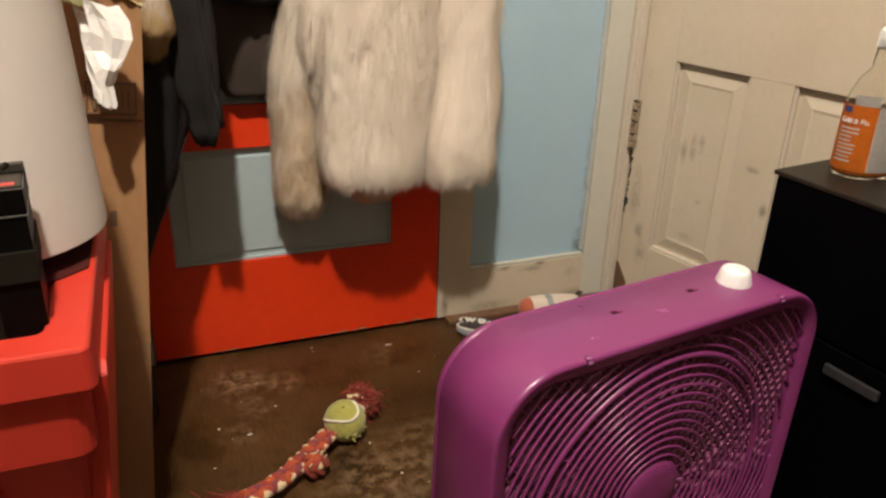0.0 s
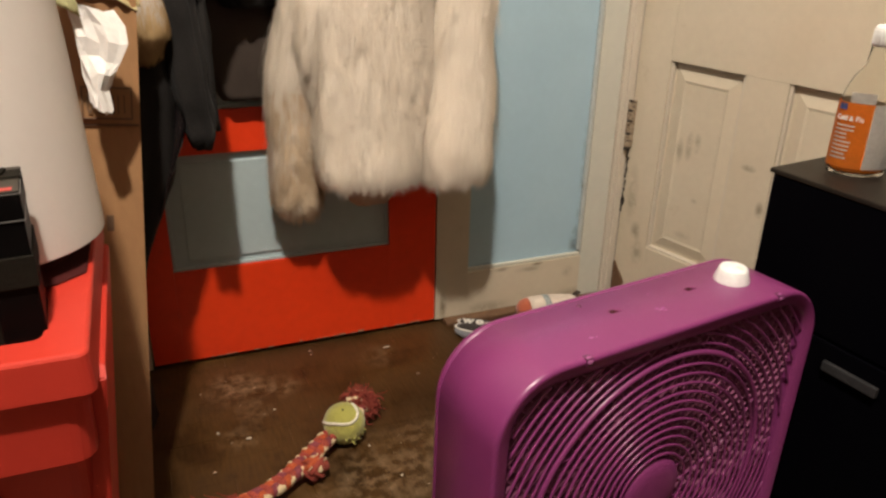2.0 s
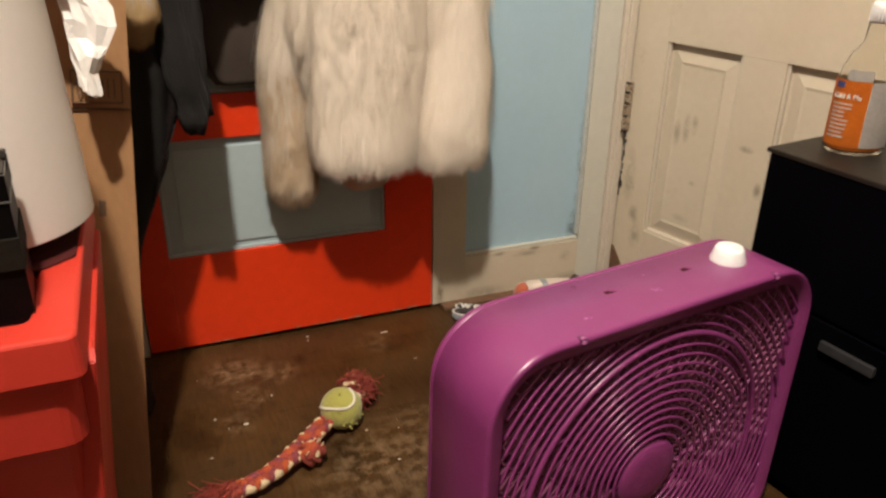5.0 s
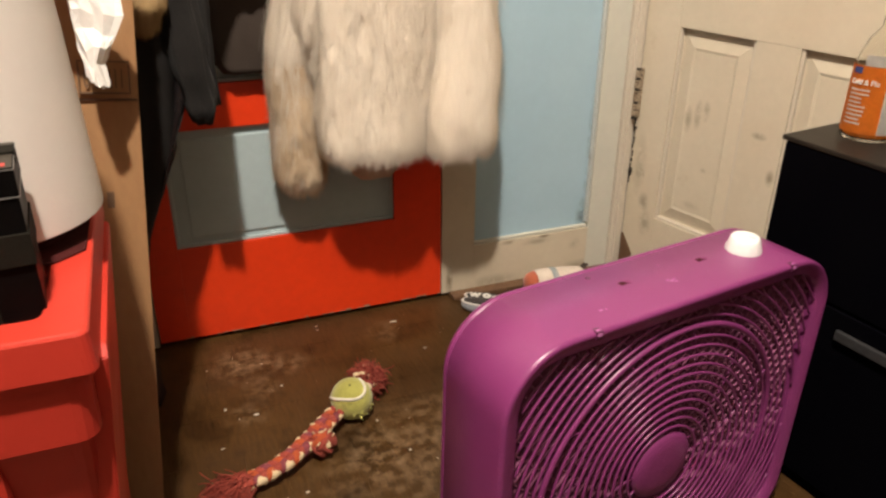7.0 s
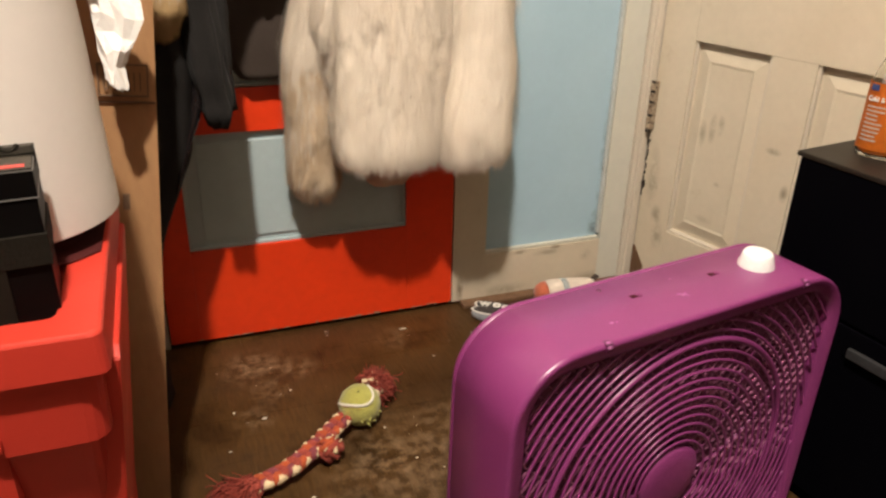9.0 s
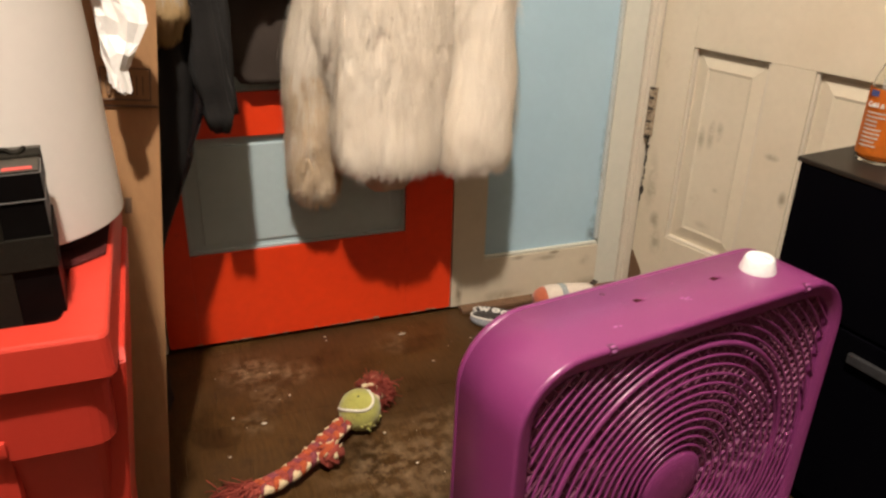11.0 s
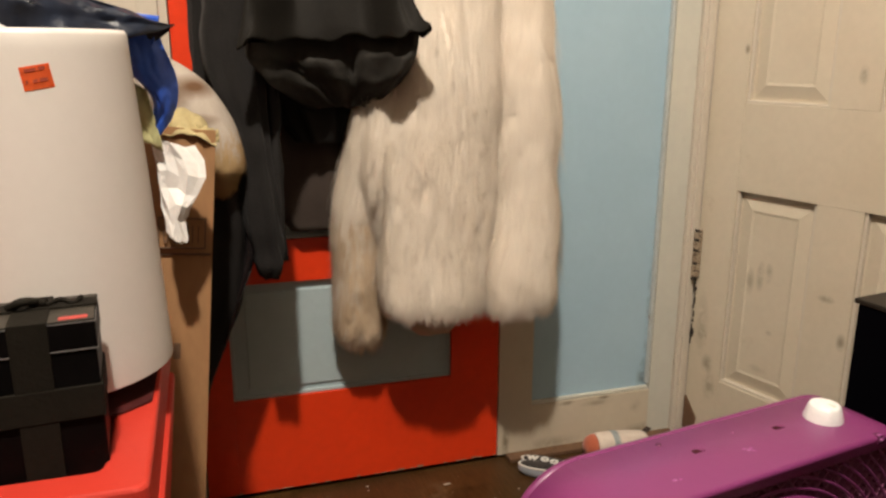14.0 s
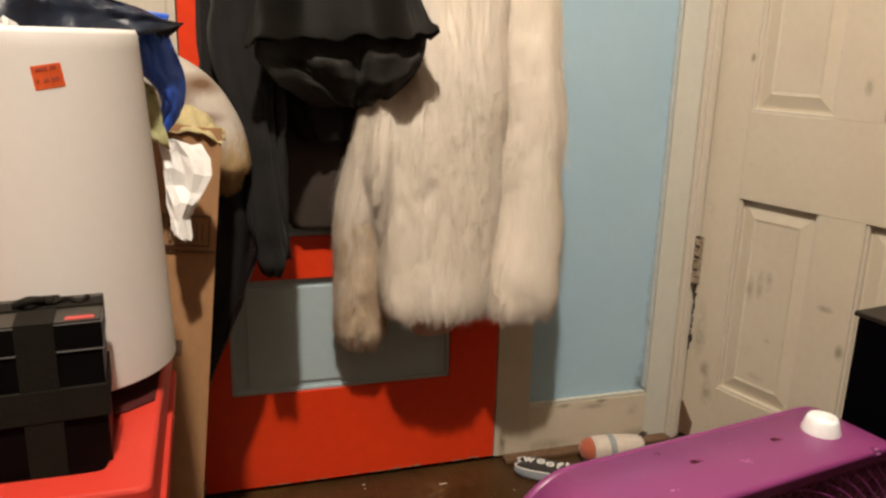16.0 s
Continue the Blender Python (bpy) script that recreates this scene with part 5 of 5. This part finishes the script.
def nylon_jacket():
    """A jacket hung by its loop: a drum of cloth that flares to a wide hem, with the lining bagging out below."""
    c = thing("nylon_jacket", "charcoal nylon jacket with black lining bagging below its hem", "jacket")

    def ease(v):
        v = min(max(v, 0), 1)
        return v * v * (3 - 2 * v)

    def drape(p, more=0.0):
        """Pushed out by the coats at both sides, lying back between them."""
        k = 1.015 + more - 0.074 * ease((p.x - 0.20) / 0.14) - 0.095 * ease((0.13 - p.x) / 0.09)
        return Vector((-0.054 + k * (p.x + 0.054), k * p.y, 0.967 + k * (p.z - 0.967)))


    def ring(z, hw, hd, cx, cy, tilt, puff, seed, n=96, ridge=0.0):
        out = []
        for i in range(n):
            a = 2 * math.pi * i / n
            q = Vector((math.cos(a) * 2.2 + seed, math.sin(a) * 2.2, z * 9))
            f = puff * (noise.noise(q) + 0.4 * noise.noise(q * 2.3)) + ridge * (0.35 - abs(noise.noise(q * 1.3)) - 0.5 * abs(noise.noise(q * 2.9)))
            x, y = math.cos(a) * (hw + f), math.sin(a) * (hd + f)
            out.append(Vector((cx + x, cy + y, z + tilt * x + 0.3 * f + (0.014 * noise.noise(q * 1.9) if z < 0.98 and ridge == 0 else 0))))
        return out

    rows = [(1.32, 0.085, 0.030, 1.38, 0.0), (1.16, 0.120, 0.032, 1.365, 0.02), (1.06, 0.138, 0.033, 1.350, 0.04), (1.02, 0.146, 0.034, 1.340, 0.06), (0.992, 0.154, 0.034, 1.334, 0.07), (0.976, 0.163, 0.035, 1.330, 0.07), (0.970, 0.164, 0.035, 1.330, 0.07), (0.974, 0.156, 0.030, 1.334, 0.07), (1.00, 0.135, 0.022, 1.340, 0.06)]
    part("shell", rings_mesh([[drape(p) for p in ring(z, w, d, 0.192, y, t, 0.012, 1.7)] for z, w, d, y, t in rows], True, True, False), OLIVE_NYLON, c, "charcoal outer shell", True)
    # the lining lies back under the hem, bags out again below it and is drawn in by two deep folds
    rows, n = [], 72
    for k in range(19):
        s = k / 18
        lie = 0.012 - 0.006 * ease((s - 0.18) / 0.2) + 0.032 * ease((s - 0.55) / 0.45)
        row = []
        for i in range(n):
            a = 2 * math.pi * i / n
            f = math.cos(a)
            q = Vector((f * 2.6 + 3.1, math.sin(a) * 1.2, s * 1.9))
            crease = 0.5 - abs(noise.noise(q)) * 1.4 - 0.5 * abs(noise.noise(q * 2.1 + Vector((s * 3, 0, 4))))
            fold = math.exp(-((f - 0.10 - 0.10 * s) / 0.07) ** 2) + 0.8 * math.exp(-((f + 0.95 - 0.95 * s) / 0.10) ** 2) * ease((s - 0.15) / 0.2)
            half = 0.152 * (1 - 0.62 * s ** 2.2)
            p = Vector((0.188 + 0.006 * s + f * half, 1.338 + math.sin(a) * 0.034 * (1 - 0.4 * s), 0.974 - 0.118 * s + 0.07 * (1 - s) * f * half + 0.006 * noise.noise(q * 1.7)))
            row.append(drape(p, lie + (0.022 * fold - 0.016 * crease) * math.sin(math.pi * min(s * 0.8 + 0.1, 1)) * (math.sin(a) < 0.2)))
        rows.append(row)
    bm = rings_mesh(rows, True, False, True)
    part("lining", bm, BLACK_NYLON, c, "creased black lining", True)
    _, m = hanging(stand_off(1.02, [(0.160, 1.42, 1.00, 0.085, 0.03), (0.160, 1.42, 0.90, 0.078, 0.03), (0.165, 1.42, 0.83, 0.066, 0.026), (0.175, 1.42, 0.785, 0.046, 0.018)]), fold=0.01, seed=9)
    part("back_tail", m, BLACK_WOOL, c, smooth=True)
    part("loop", tube(spline([(0.19, 1.38, 1.315), (0.19, 1.46, 1.36), (0.19, 1.528, 1.38)], 6), 0.004, 6), BLACK_WOOL, c, smooth=True)
    return c


nylon_jacket()


def trimmed_coat():
    c = thing("black_coat", "black coat with a brown and white fur trim behind the carton", "coat")
    _, m = hanging([(-0.14, 1.35, 0.90, 0.055, 0.03), (-0.11, 1.345, 0.83, 0.080, 0.05), (-0.075, 1.34, 0.75, 0.092, 0.06), (-0.055, 1.335, 0.66, 0.085, 0.055), (-0.054, 1.335, 0.56, 0.068, 0.05), (-0.080, 1.335, 0.46, 0.060, 0.045), (-0.13, 1.33, 0.36, 0.065, 0.045), (-0.19, 1.33, 0.15, 0.09, 0.06), (-0.20, 1.33, 0.004, 0.11, 0.075)], fold=0.012, seed=2.5)
    part("body", m, BLACK_WOOL, c, smooth=True)
    part("flap", tube(spline([(0.034, 1.312, 0.67), (0.020, 1.305, 0.60), (0.000, 1.30, 0.54), (-0.030, 1.30, 0.45)], 6), lambda s: 0.013 * (1.1 - s), 10), BLACK_SHINE, c, "shiny black edge", True)
    arc = spline([(-0.19, 1.29, 0.930), (-0.120, 1.285, 0.912), (-0.066, 1.28, 0.875), (-0.035, 1.275, 0.825), (-0.024, 1.275, 0.785), (-0.016, 1.28, 0.758), (-0.006, 1.285, 0.736)], 8)
    rings, up = [], Vector((0, 1, 0))
    for k, p in enumerate(arc):
        d = (arc[min(k + 1, len(arc) - 1)] - arc[max(k - 1, 0)]).normalized()
        a = d.cross(up).normalized()
        r = 0.042 * (0.85 + 0.25 * math.sin(math.pi * k / len(arc))) * (1 - 0.75 * max(0, k / len(arc) - 0.72) / 0.28)
        rings.append([p + r * (math.cos(2 * math.pi * i / 24) * a + 0.9 * math.sin(2 * math.pi * i / 24) * up) for i in range(24)])
    trim = part("fur_trim", rings_mesh(rings), FUR_BROWN, c, "brown and white fur trim", True)
    fur_mesh("trim_hair", [rings], 42000, 0.022, 0.0008, FUR_BROWN, trim, seed=11, choose=lambda A, N: np.clip((A[:, 2] - 0.79) / 0.05, 0, 1), lean=0.16, lock=(0.012, 0.012, 0.03), gather=0.08)
    fur_mesh("trim_hair", [rings], 26000, 0.022, 0.0008, FUR_RUST, trim, "rusty brown hair", seed=12, choose=lambda A, N: np.clip((0.835 - A[:, 2]) / 0.05, 0, 1), lean=0.18, lock=(0.010, 0.010, 0.025), gather=0.15)
    return c


trimmed_coat()


# ---- toys on the floor ----
def rope_toy():
    t = thing("rope_toy", "red and cream braided rope dog toy with a tennis ball", "dog toy", Matrix.Translation((0.007, -0.007, 0)))
    line = spline([(0.020, 1.012, 0.024), (0.075, 1.030, 0.026), (0.125, 1.062, 0.028), (0.165, 1.098, 0.026), (0.205, 1.132, 0.030), (0.262, 1.178, 0.038), (0.288, 1.203, 0.034), (0.312, 1.225, 0.028)], 16)
    for k, mat in enumerate((ROPE_RED, ROPE_ORANGE, ROPE_RED, ROPE_PURPLE, ROPE_CREAM, ROPE_CREAM)):
        pts = []
        for i, p in enumerate(line):
            d = (line[min(i + 1, len(line) - 1)] - line[max(i - 1, 0)]).normalized()
            a = d.cross(Vector((0, 0, 1))).normalized()
            b = a.cross(d)
            if k < 4:
                ph = i * 0.44 + k * 2 * math.pi / 4
                pts.append(p + 0.0102 * math.cos(ph) * a + (0.0062 * math.sin(2 * ph + 0.6) - 0.001) * b)
            else:
                # cream strands show at the edges alone, between the red ones
                ph = i * 0.44 + (0.4 if k == 4 else 0.4 + math.pi)
                pts.append(p + 0.0132 * math.cos(ph) * a + (0.0105 * abs(math.cos(ph)) ** 2 - 0.007) * b)
        part("strand", tube(pts, (lambda q: 0.0080 + 0.0014 * math.sin(q * 61 + k)) if k < 4 else (lambda q: 0.0074 + 0.0020 * math.sin(q * 57 + 2 * k)), 8), mat, t, smooth=True)
    # knot beside the braid
    centre = Vector((0.163, 1.062, 0.026))
    bm = bmesh.new()
    bmesh.ops.create_icosphere(bm, subdivisions=4, radius=0.021, matrix=Matrix.Translation(centre) @ Matrix.Diagonal((1.15, 1.0, 0.95, 1)))
    for v in bm.verts:
        d = v.co - centre
        v.co += d.normalized() * (0.0035 * math.sin(d.x * 330 + d.z * 250) + 0.003 * noise.noise(d * 90))
    knot = part("knot", bm, ROPE_RED, t, "tight knot in the rope", True)
    rng = random.Random(12)
    for k, (turn, mat, thick) in enumerate(((20, ROPE_ORANGE, 0.0062), (75, ROPE_RED, 0.0066), (130, ROPE_CREAM, 0.0050), (165, ROPE_ORANGE, 0.0055))):
        arc = [centre + pose(0, 0, 0, 25 * math.sin(k), 18, turn) @ Vector((0.0185 * math.cos(a), 0.005 * math.sin(2 * a + k), 0.0185 * math.sin(a))) for a in np.linspace(-0.2, math.pi + 0.2, 17)]
        part("knot_strand", tube(arc, thick, 8), mat, knot, smooth=True)
    for k in range(9):
        a, b = rng.random() * 6.28, 0.2 + 0.9 * rng.random()
        q = centre + 0.021 * Vector((math.cos(a) * math.cos(b), math.sin(a) * math.cos(b), math.sin(b)))
        part("loose_end", tube(spline([q, q + (q - centre) * 0.25 + Vector((0, 0, 0.002)), q + (q - centre) * 0.42 + Vector((rng.gauss(0, 0.004), rng.gauss(0, 0.004), -0.003))], 4), 0.0012, 5), ROPE_CREAM if k % 3 else ROPE_RED, knot, smooth=True)
    rng = random.Random(5)
    for base, aim, count, spread, length in ((Vector((0.020, 1.012, 0.024)), Vector((-1, -0.35, -0.10)), 1500, 0.62, 0.085), (Vector((0.288, 1.211, 0.036)), Vector((0.60, 0.55, 0.42)), 2200, 1.15, 0.040)):
        tassel = part("tassel", tube([base - aim * 0.006, base + aim * 0.012], 0.017, 12), ROPE_RED, t, "frayed red cotton tassel", True)
        bm = bmesh.new()
        for k in range(count):
            d = (aim.normalized() + Vector((rng.gauss(0, spread * 0.5), rng.gauss(0, spread * 0.5), rng.gauss(0, spread * 0.35)))).normalized()
            s = base + Vector((rng.gauss(0, 0.007), rng.gauss(0, 0.008), rng.gauss(0, 0.006)))
            step = length * (0.5 + 0.6 * rng.random()) / 7
            pts = [s]
            for u in range(7):
                w = 0.42 if aim.x > 0 else 0.20
                d = (d + Vector((rng.gauss(0, w), rng.gauss(0, w), rng.gauss(-0.20, w * 0.8)))).normalized()
                q = pts[-1] + d * step
                q.z = max(q.z, 0.002 + 0.004 * rng.random())
                pts.append(q)
            tube(pts, 0.0010, 3, bm=bm)
        part("threads", bm, ROPE_RED, tassel, "loose frayed red threads", True, kind="stuff")
        if aim.x > 0:
            part("pale_thread", tube(spline([base + Vector(p) for p in ((-0.012, 0.008, 0.012), (0.0, 0.020, 0.020), (0.012, 0.020, 0.018), (0.016, 0.012, 0.008))], 6), 0.0026, 6), ROPE_CREAM, tassel, smooth=True)
            part("pale_thread", tube(spline([base + Vector(p) for p in ((-0.026, 0.0, 0.016), (-0.006, -0.004, 0.018), (0.008, -0.012, 0.006))], 6), 0.0055, 8), ROPE_CREAM, tassel, smooth=True)
    bm = bmesh.new()
    bmesh.ops.create_uvsphere(bm, u_segments=40, v_segments=24, radius=0.0405, matrix=Matrix.Translation((0.243, 1.155, 0.0405)))
    for v in bm.verts:
        v.co += v.normal * 0.0008 * noise.noise(v.co * 160)
    ball = part("tennis_ball", bm, BALL_FELT, t, "grubby yellow green tennis ball", True)
    # the seam swings across the ball and curls up at one side
    out, east = Vector((-0.183, -0.779, 0.598)), Vector((0.973, -0.229, 0.0))
    rise = out.cross(east) * -1 if out.cross(east).z < 0 else out.cross(east)
    pts = []
    for v in spline([(p, q, 0) for p, q in ((-0.985, 0.10), (-0.75, 0.02), (-0.40, -0.02), (0.0, -0.06), (0.32, -0.02), (0.56, 0.16), (0.64, 0.42), (0.56, 0.68), (0.40, 0.88))], 8):
        a, b = v.x, v.y
        depth = math.sqrt(max(1 - a * a - b * b, 0.0))
        pts.append(Vector((0.243, 1.155, 0.0405)) + (east * a + rise * b + out * depth).normalized() * 0.0402)
    part("seam", tube(pts, 0.0034, 6), SEAM, ball, smooth=True)
    # torn felt round the underside
    rng = random.Random(17)
    for k in range(16):
        a, b = radians(205 + 150 * rng.random()), radians(-38 + 30 * rng.random())
        q = Vector((0.243, 1.155, 0.0405)) + 0.0395 * Vector((math.cos(a) * math.cos(b), math.sin(a) * math.cos(b), math.sin(b)))
        n = (q - Vector((0.243, 1.155, 0.0405))).normalized()
        e = Vector((rng.gauss(0, 0.003), rng.gauss(0, 0.003), -0.002))
        part("felt_tuft", tube([q - n * 0.002, q + n * 0.0018 + e * 0.4, q + n * 0.0035 + e], lambda u: 0.0036 * (1.05 - u), 6), BALL_FELT, ball, smooth=True)
    part("puncture", lathe([(0.0001, 0.0008), (0.0016, 0.0006), (0.0026, -0.0006)], 10, Matrix.Translation(Vector((0.243, 1.155, 0.0405)) + (rise * 0.62 + out * 0.78 + east * -0.05).normalized() * 0.0403)), DARK_GAP, ball, "small dark hole")
    return t


rope_toy()


def bone_toy():
    """A stuffed bone, lying flat, its print facing up."""
    a = math.degrees(math.atan2(-0.075, 0.130)) - 7
    t = thing("bone_toy", "flat plush bone dog toy, dark on top, printed with a word", "dog toy", Matrix.Translation((0.688, 1.404, 0.0)) @ pose(0, 0, 0, 0, 0, a))

    def outline(f, z, n=72):
        out = []
        for i in range(n):
            b = 2 * math.pi * i / n
            x, y = math.cos(b), math.sin(b)
            r = 1.0
            lx = 0.098 * math.copysign(abs(x) ** 0.75, x)
            ly = 0.034 * math.copysign(abs(y) ** 0.8, y) * (0.74 + 0.42 * abs(x) ** 1.2) + 0.0
            dent = 1 - 0.14 * math.exp(-((abs(b % math.pi) - 0) / 0.16) ** 2) - 0.14 * math.exp(-((math.pi - b % math.pi) / 0.16) ** 2)
            out.append(Vector((lx * f * dent, ly * f, z)))
        return out

    part("side", rings_mesh([outline(0.90, 0.002), outline(1.0, 0.008), outline(1.03, 0.016), outline(1.0, 0.024), outline(0.96, 0.027)]), PLUSH_BLUE, t, "pale grey side panel", True)
    part("piping", tube(outline(1.005, 0.0262), 0.0022, 6, True), LETTER, t, "white edge piping", True)
    part("top", rings_mesh([outline(0.975, 0.0255), outline(0.93, 0.031), outline(0.75, 0.035), outline(0.4, 0.0365), outline(0.05, 0.037)]), PLUSH_BLACK, t, "dark printed top", True)
    for k, ch in enumerate("woof!"):
        x = -0.066 + (0, 0.029, 0.051, 0.072, 0.089)[k]
        letters("letter", ch, 0.036, LETTER, Matrix.Translation((x, 0.001 + 0.003 * math.sin(k * 1.8), 0.0382)) @ pose(0, 0, 0, 0, 0, (6, -4, 5, -6, 4)[k]), t, bold=0.0013, depth=0.0012)
    return t


bone_toy()


def plush_toy():
    t = thing("plush_toy", "white tube-shaped plush toy with orange end and grey band", "dog toy", Matrix.Translation((0.774, 1.457, 0.034)) @ pose(0, 0, 0, 0, 90, -4) @ Matrix.Scale(0.83, 4))

    def skin(profile, mat, name, owner, label=""):
        rings = []
        for r, z in profile:
            rings.append([Vector((r * math.cos(2 * math.pi * i / 36), r * math.sin(2 * math.pi * i / 36), z)) * 1.0 + Vector((0.0015 * noise.noise((i * 0.7, z * 60, 1)), 0.0015 * noise.noise((i * 0.7, z * 60, 8)), 0)) for i in range(36)])
        return part(name, rings_mesh(rings), mat, owner, label, True)

    skin([(0.004, 0.0), (0.018, 0.003), (0.028, 0.012), (0.034, 0.024), (0.0365, 0.034)], PLUSH_ORANGE, "end", t, "orange red end")
    body = skin([(0.0368, 0.0342), (0.0385, 0.055), (0.038, 0.080), (0.0365, 0.100), (0.036, 0.118), (0.034, 0.150), (0.031, 0.178), (0.026, 0.192), (0.012, 0.198)], PLUSH_WHITE, "body", t, "grubby white plush body")
    skin([(0.0380, 0.082), (0.0392, 0.084), (0.0388, 0.099), (0.0374, 0.101)], GREY_BAND, "band", body, "grey checked band")
    part("tag", sheet(lambda u, v: (-0.030 - 0.012 * u, -0.012 + 0.02 * v, 0.186 + 0.014 * u + 0.004 * math.sin(v * 6)), 6, 6, 0.002), BROWN_CLOTH, t, "small dark cloth tag", True)
    part("loose_foot", tube(spline([(0.030, -0.028, 0.030), (0.033, -0.040, 0.020), (0.034, -0.050, 0.004)], 6), lambda s: 0.006 * (1.2 - s), 8), PLUSH_ORANGE, t, smooth=True)
    return t


plush_toy()


def scrap(u, v):
    return (0.900 + 0.075 * u + 0.02 * v, 0.490 + 0.070 * v + crumpled(u, v, 3, 2, 0.006), 0.012 + 0.018 * u + crumpled(u, v, 3, 5, 0.016) + 0.008)


tagged(part("paper_scrap", sheet(scrap, 16, 16, 0.0008), PAPER), "crumpled white paper scrap on the floor", "paper")

# pale specks and crumbs trodden into the floor
rng = random.Random(21)
bm = bmesh.new()
for k in range(42):
    x, y = -0.05 + 0.75 * rng.random(), 0.95 + 0.55 * rng.random()
    r = 0.0007 + 0.002 * rng.random() ** 4
    bmesh.ops.create_icosphere(bm, subdivisions=1, radius=r, matrix=Matrix.Translation((x, y, 0.0006)) @ Matrix.Diagonal((1 + rng.random(), 1, 0.35, 1)))
for x, y, w, d in ((0.430, 1.452, 0.010, 0.002), (0.138, 1.292, 0.0025, 0.0025), (0.075, 1.215, 0.006, 0.003), (0.02, 1.250, 0.003, 0.003), (0.29, 1.115, 0.0025, 0.003)):
    bmesh.ops.create_icosphere(bm, subdivisions=2, radius=1, matrix=Matrix.Translation((x, y, 0.0008)) @ Matrix.Diagonal((w, d, 0.0016, 1)))
tagged(part("floor_specks", bm, DUST), "pale paint specks and crumbs on the floorboards", "debris", kind="stuff")

# ---- floorboards: last, many alike pieces ----
BOARD, LONG = 0.064, 0.62
rng = random.Random(8)
shared = []
for k in range(4):
    me = bpy.data.meshes.new("floorboard")
    bm = block(-LONG / 2 + 0.0002, LONG / 2 - 0.0002, -BOARD / 2 + 0.00015, BOARD / 2 - 0.00015, -0.012, 0.0)
    bm.to_mesh(me)
    bm.free()
    me.materials.append(FLOOR_WOOD)
    shared.append(me)
SEAM_Y = 1.105


def lay(cx, cy, turn, length):
    ob = new("floorboard", rng.choice(shared))
    ob.parent = FLOOR
    ob.matrix_basis = Matrix.Translation((cx, cy, -0.0005 * rng.random())) @ pose(0, 0, 0, 0, 0, turn) @ Matrix.Diagonal((length / LONG, 1, 1, 1))


y, row = SEAM_Y + BOARD / 2, 0
while y < Y1 + 0.05:
    x = X0
    while x < X1 - 0.01:
        end = min(x + (LONG * (0.3 + 0.37 * row % 1.0) if x == X0 else LONG), X1)
        lay((x + end) / 2, y, 0, end - x)
        x = end
    y += BOARD
    row += 1
# in front of the seam they run towards the room
x, row = X0 + BOARD / 2, 0
while x < X1 + 0.01:
    y = SEAM_Y
    while y > Y0 + 0.01:
        end = max(y - (LONG * (0.35 + 0.41 * row % 1.0) if y == SEAM_Y else LONG), Y0)
        lay(x, (y + end) / 2, 90, y - end)
        y = end
    x += BOARD
    row += 1
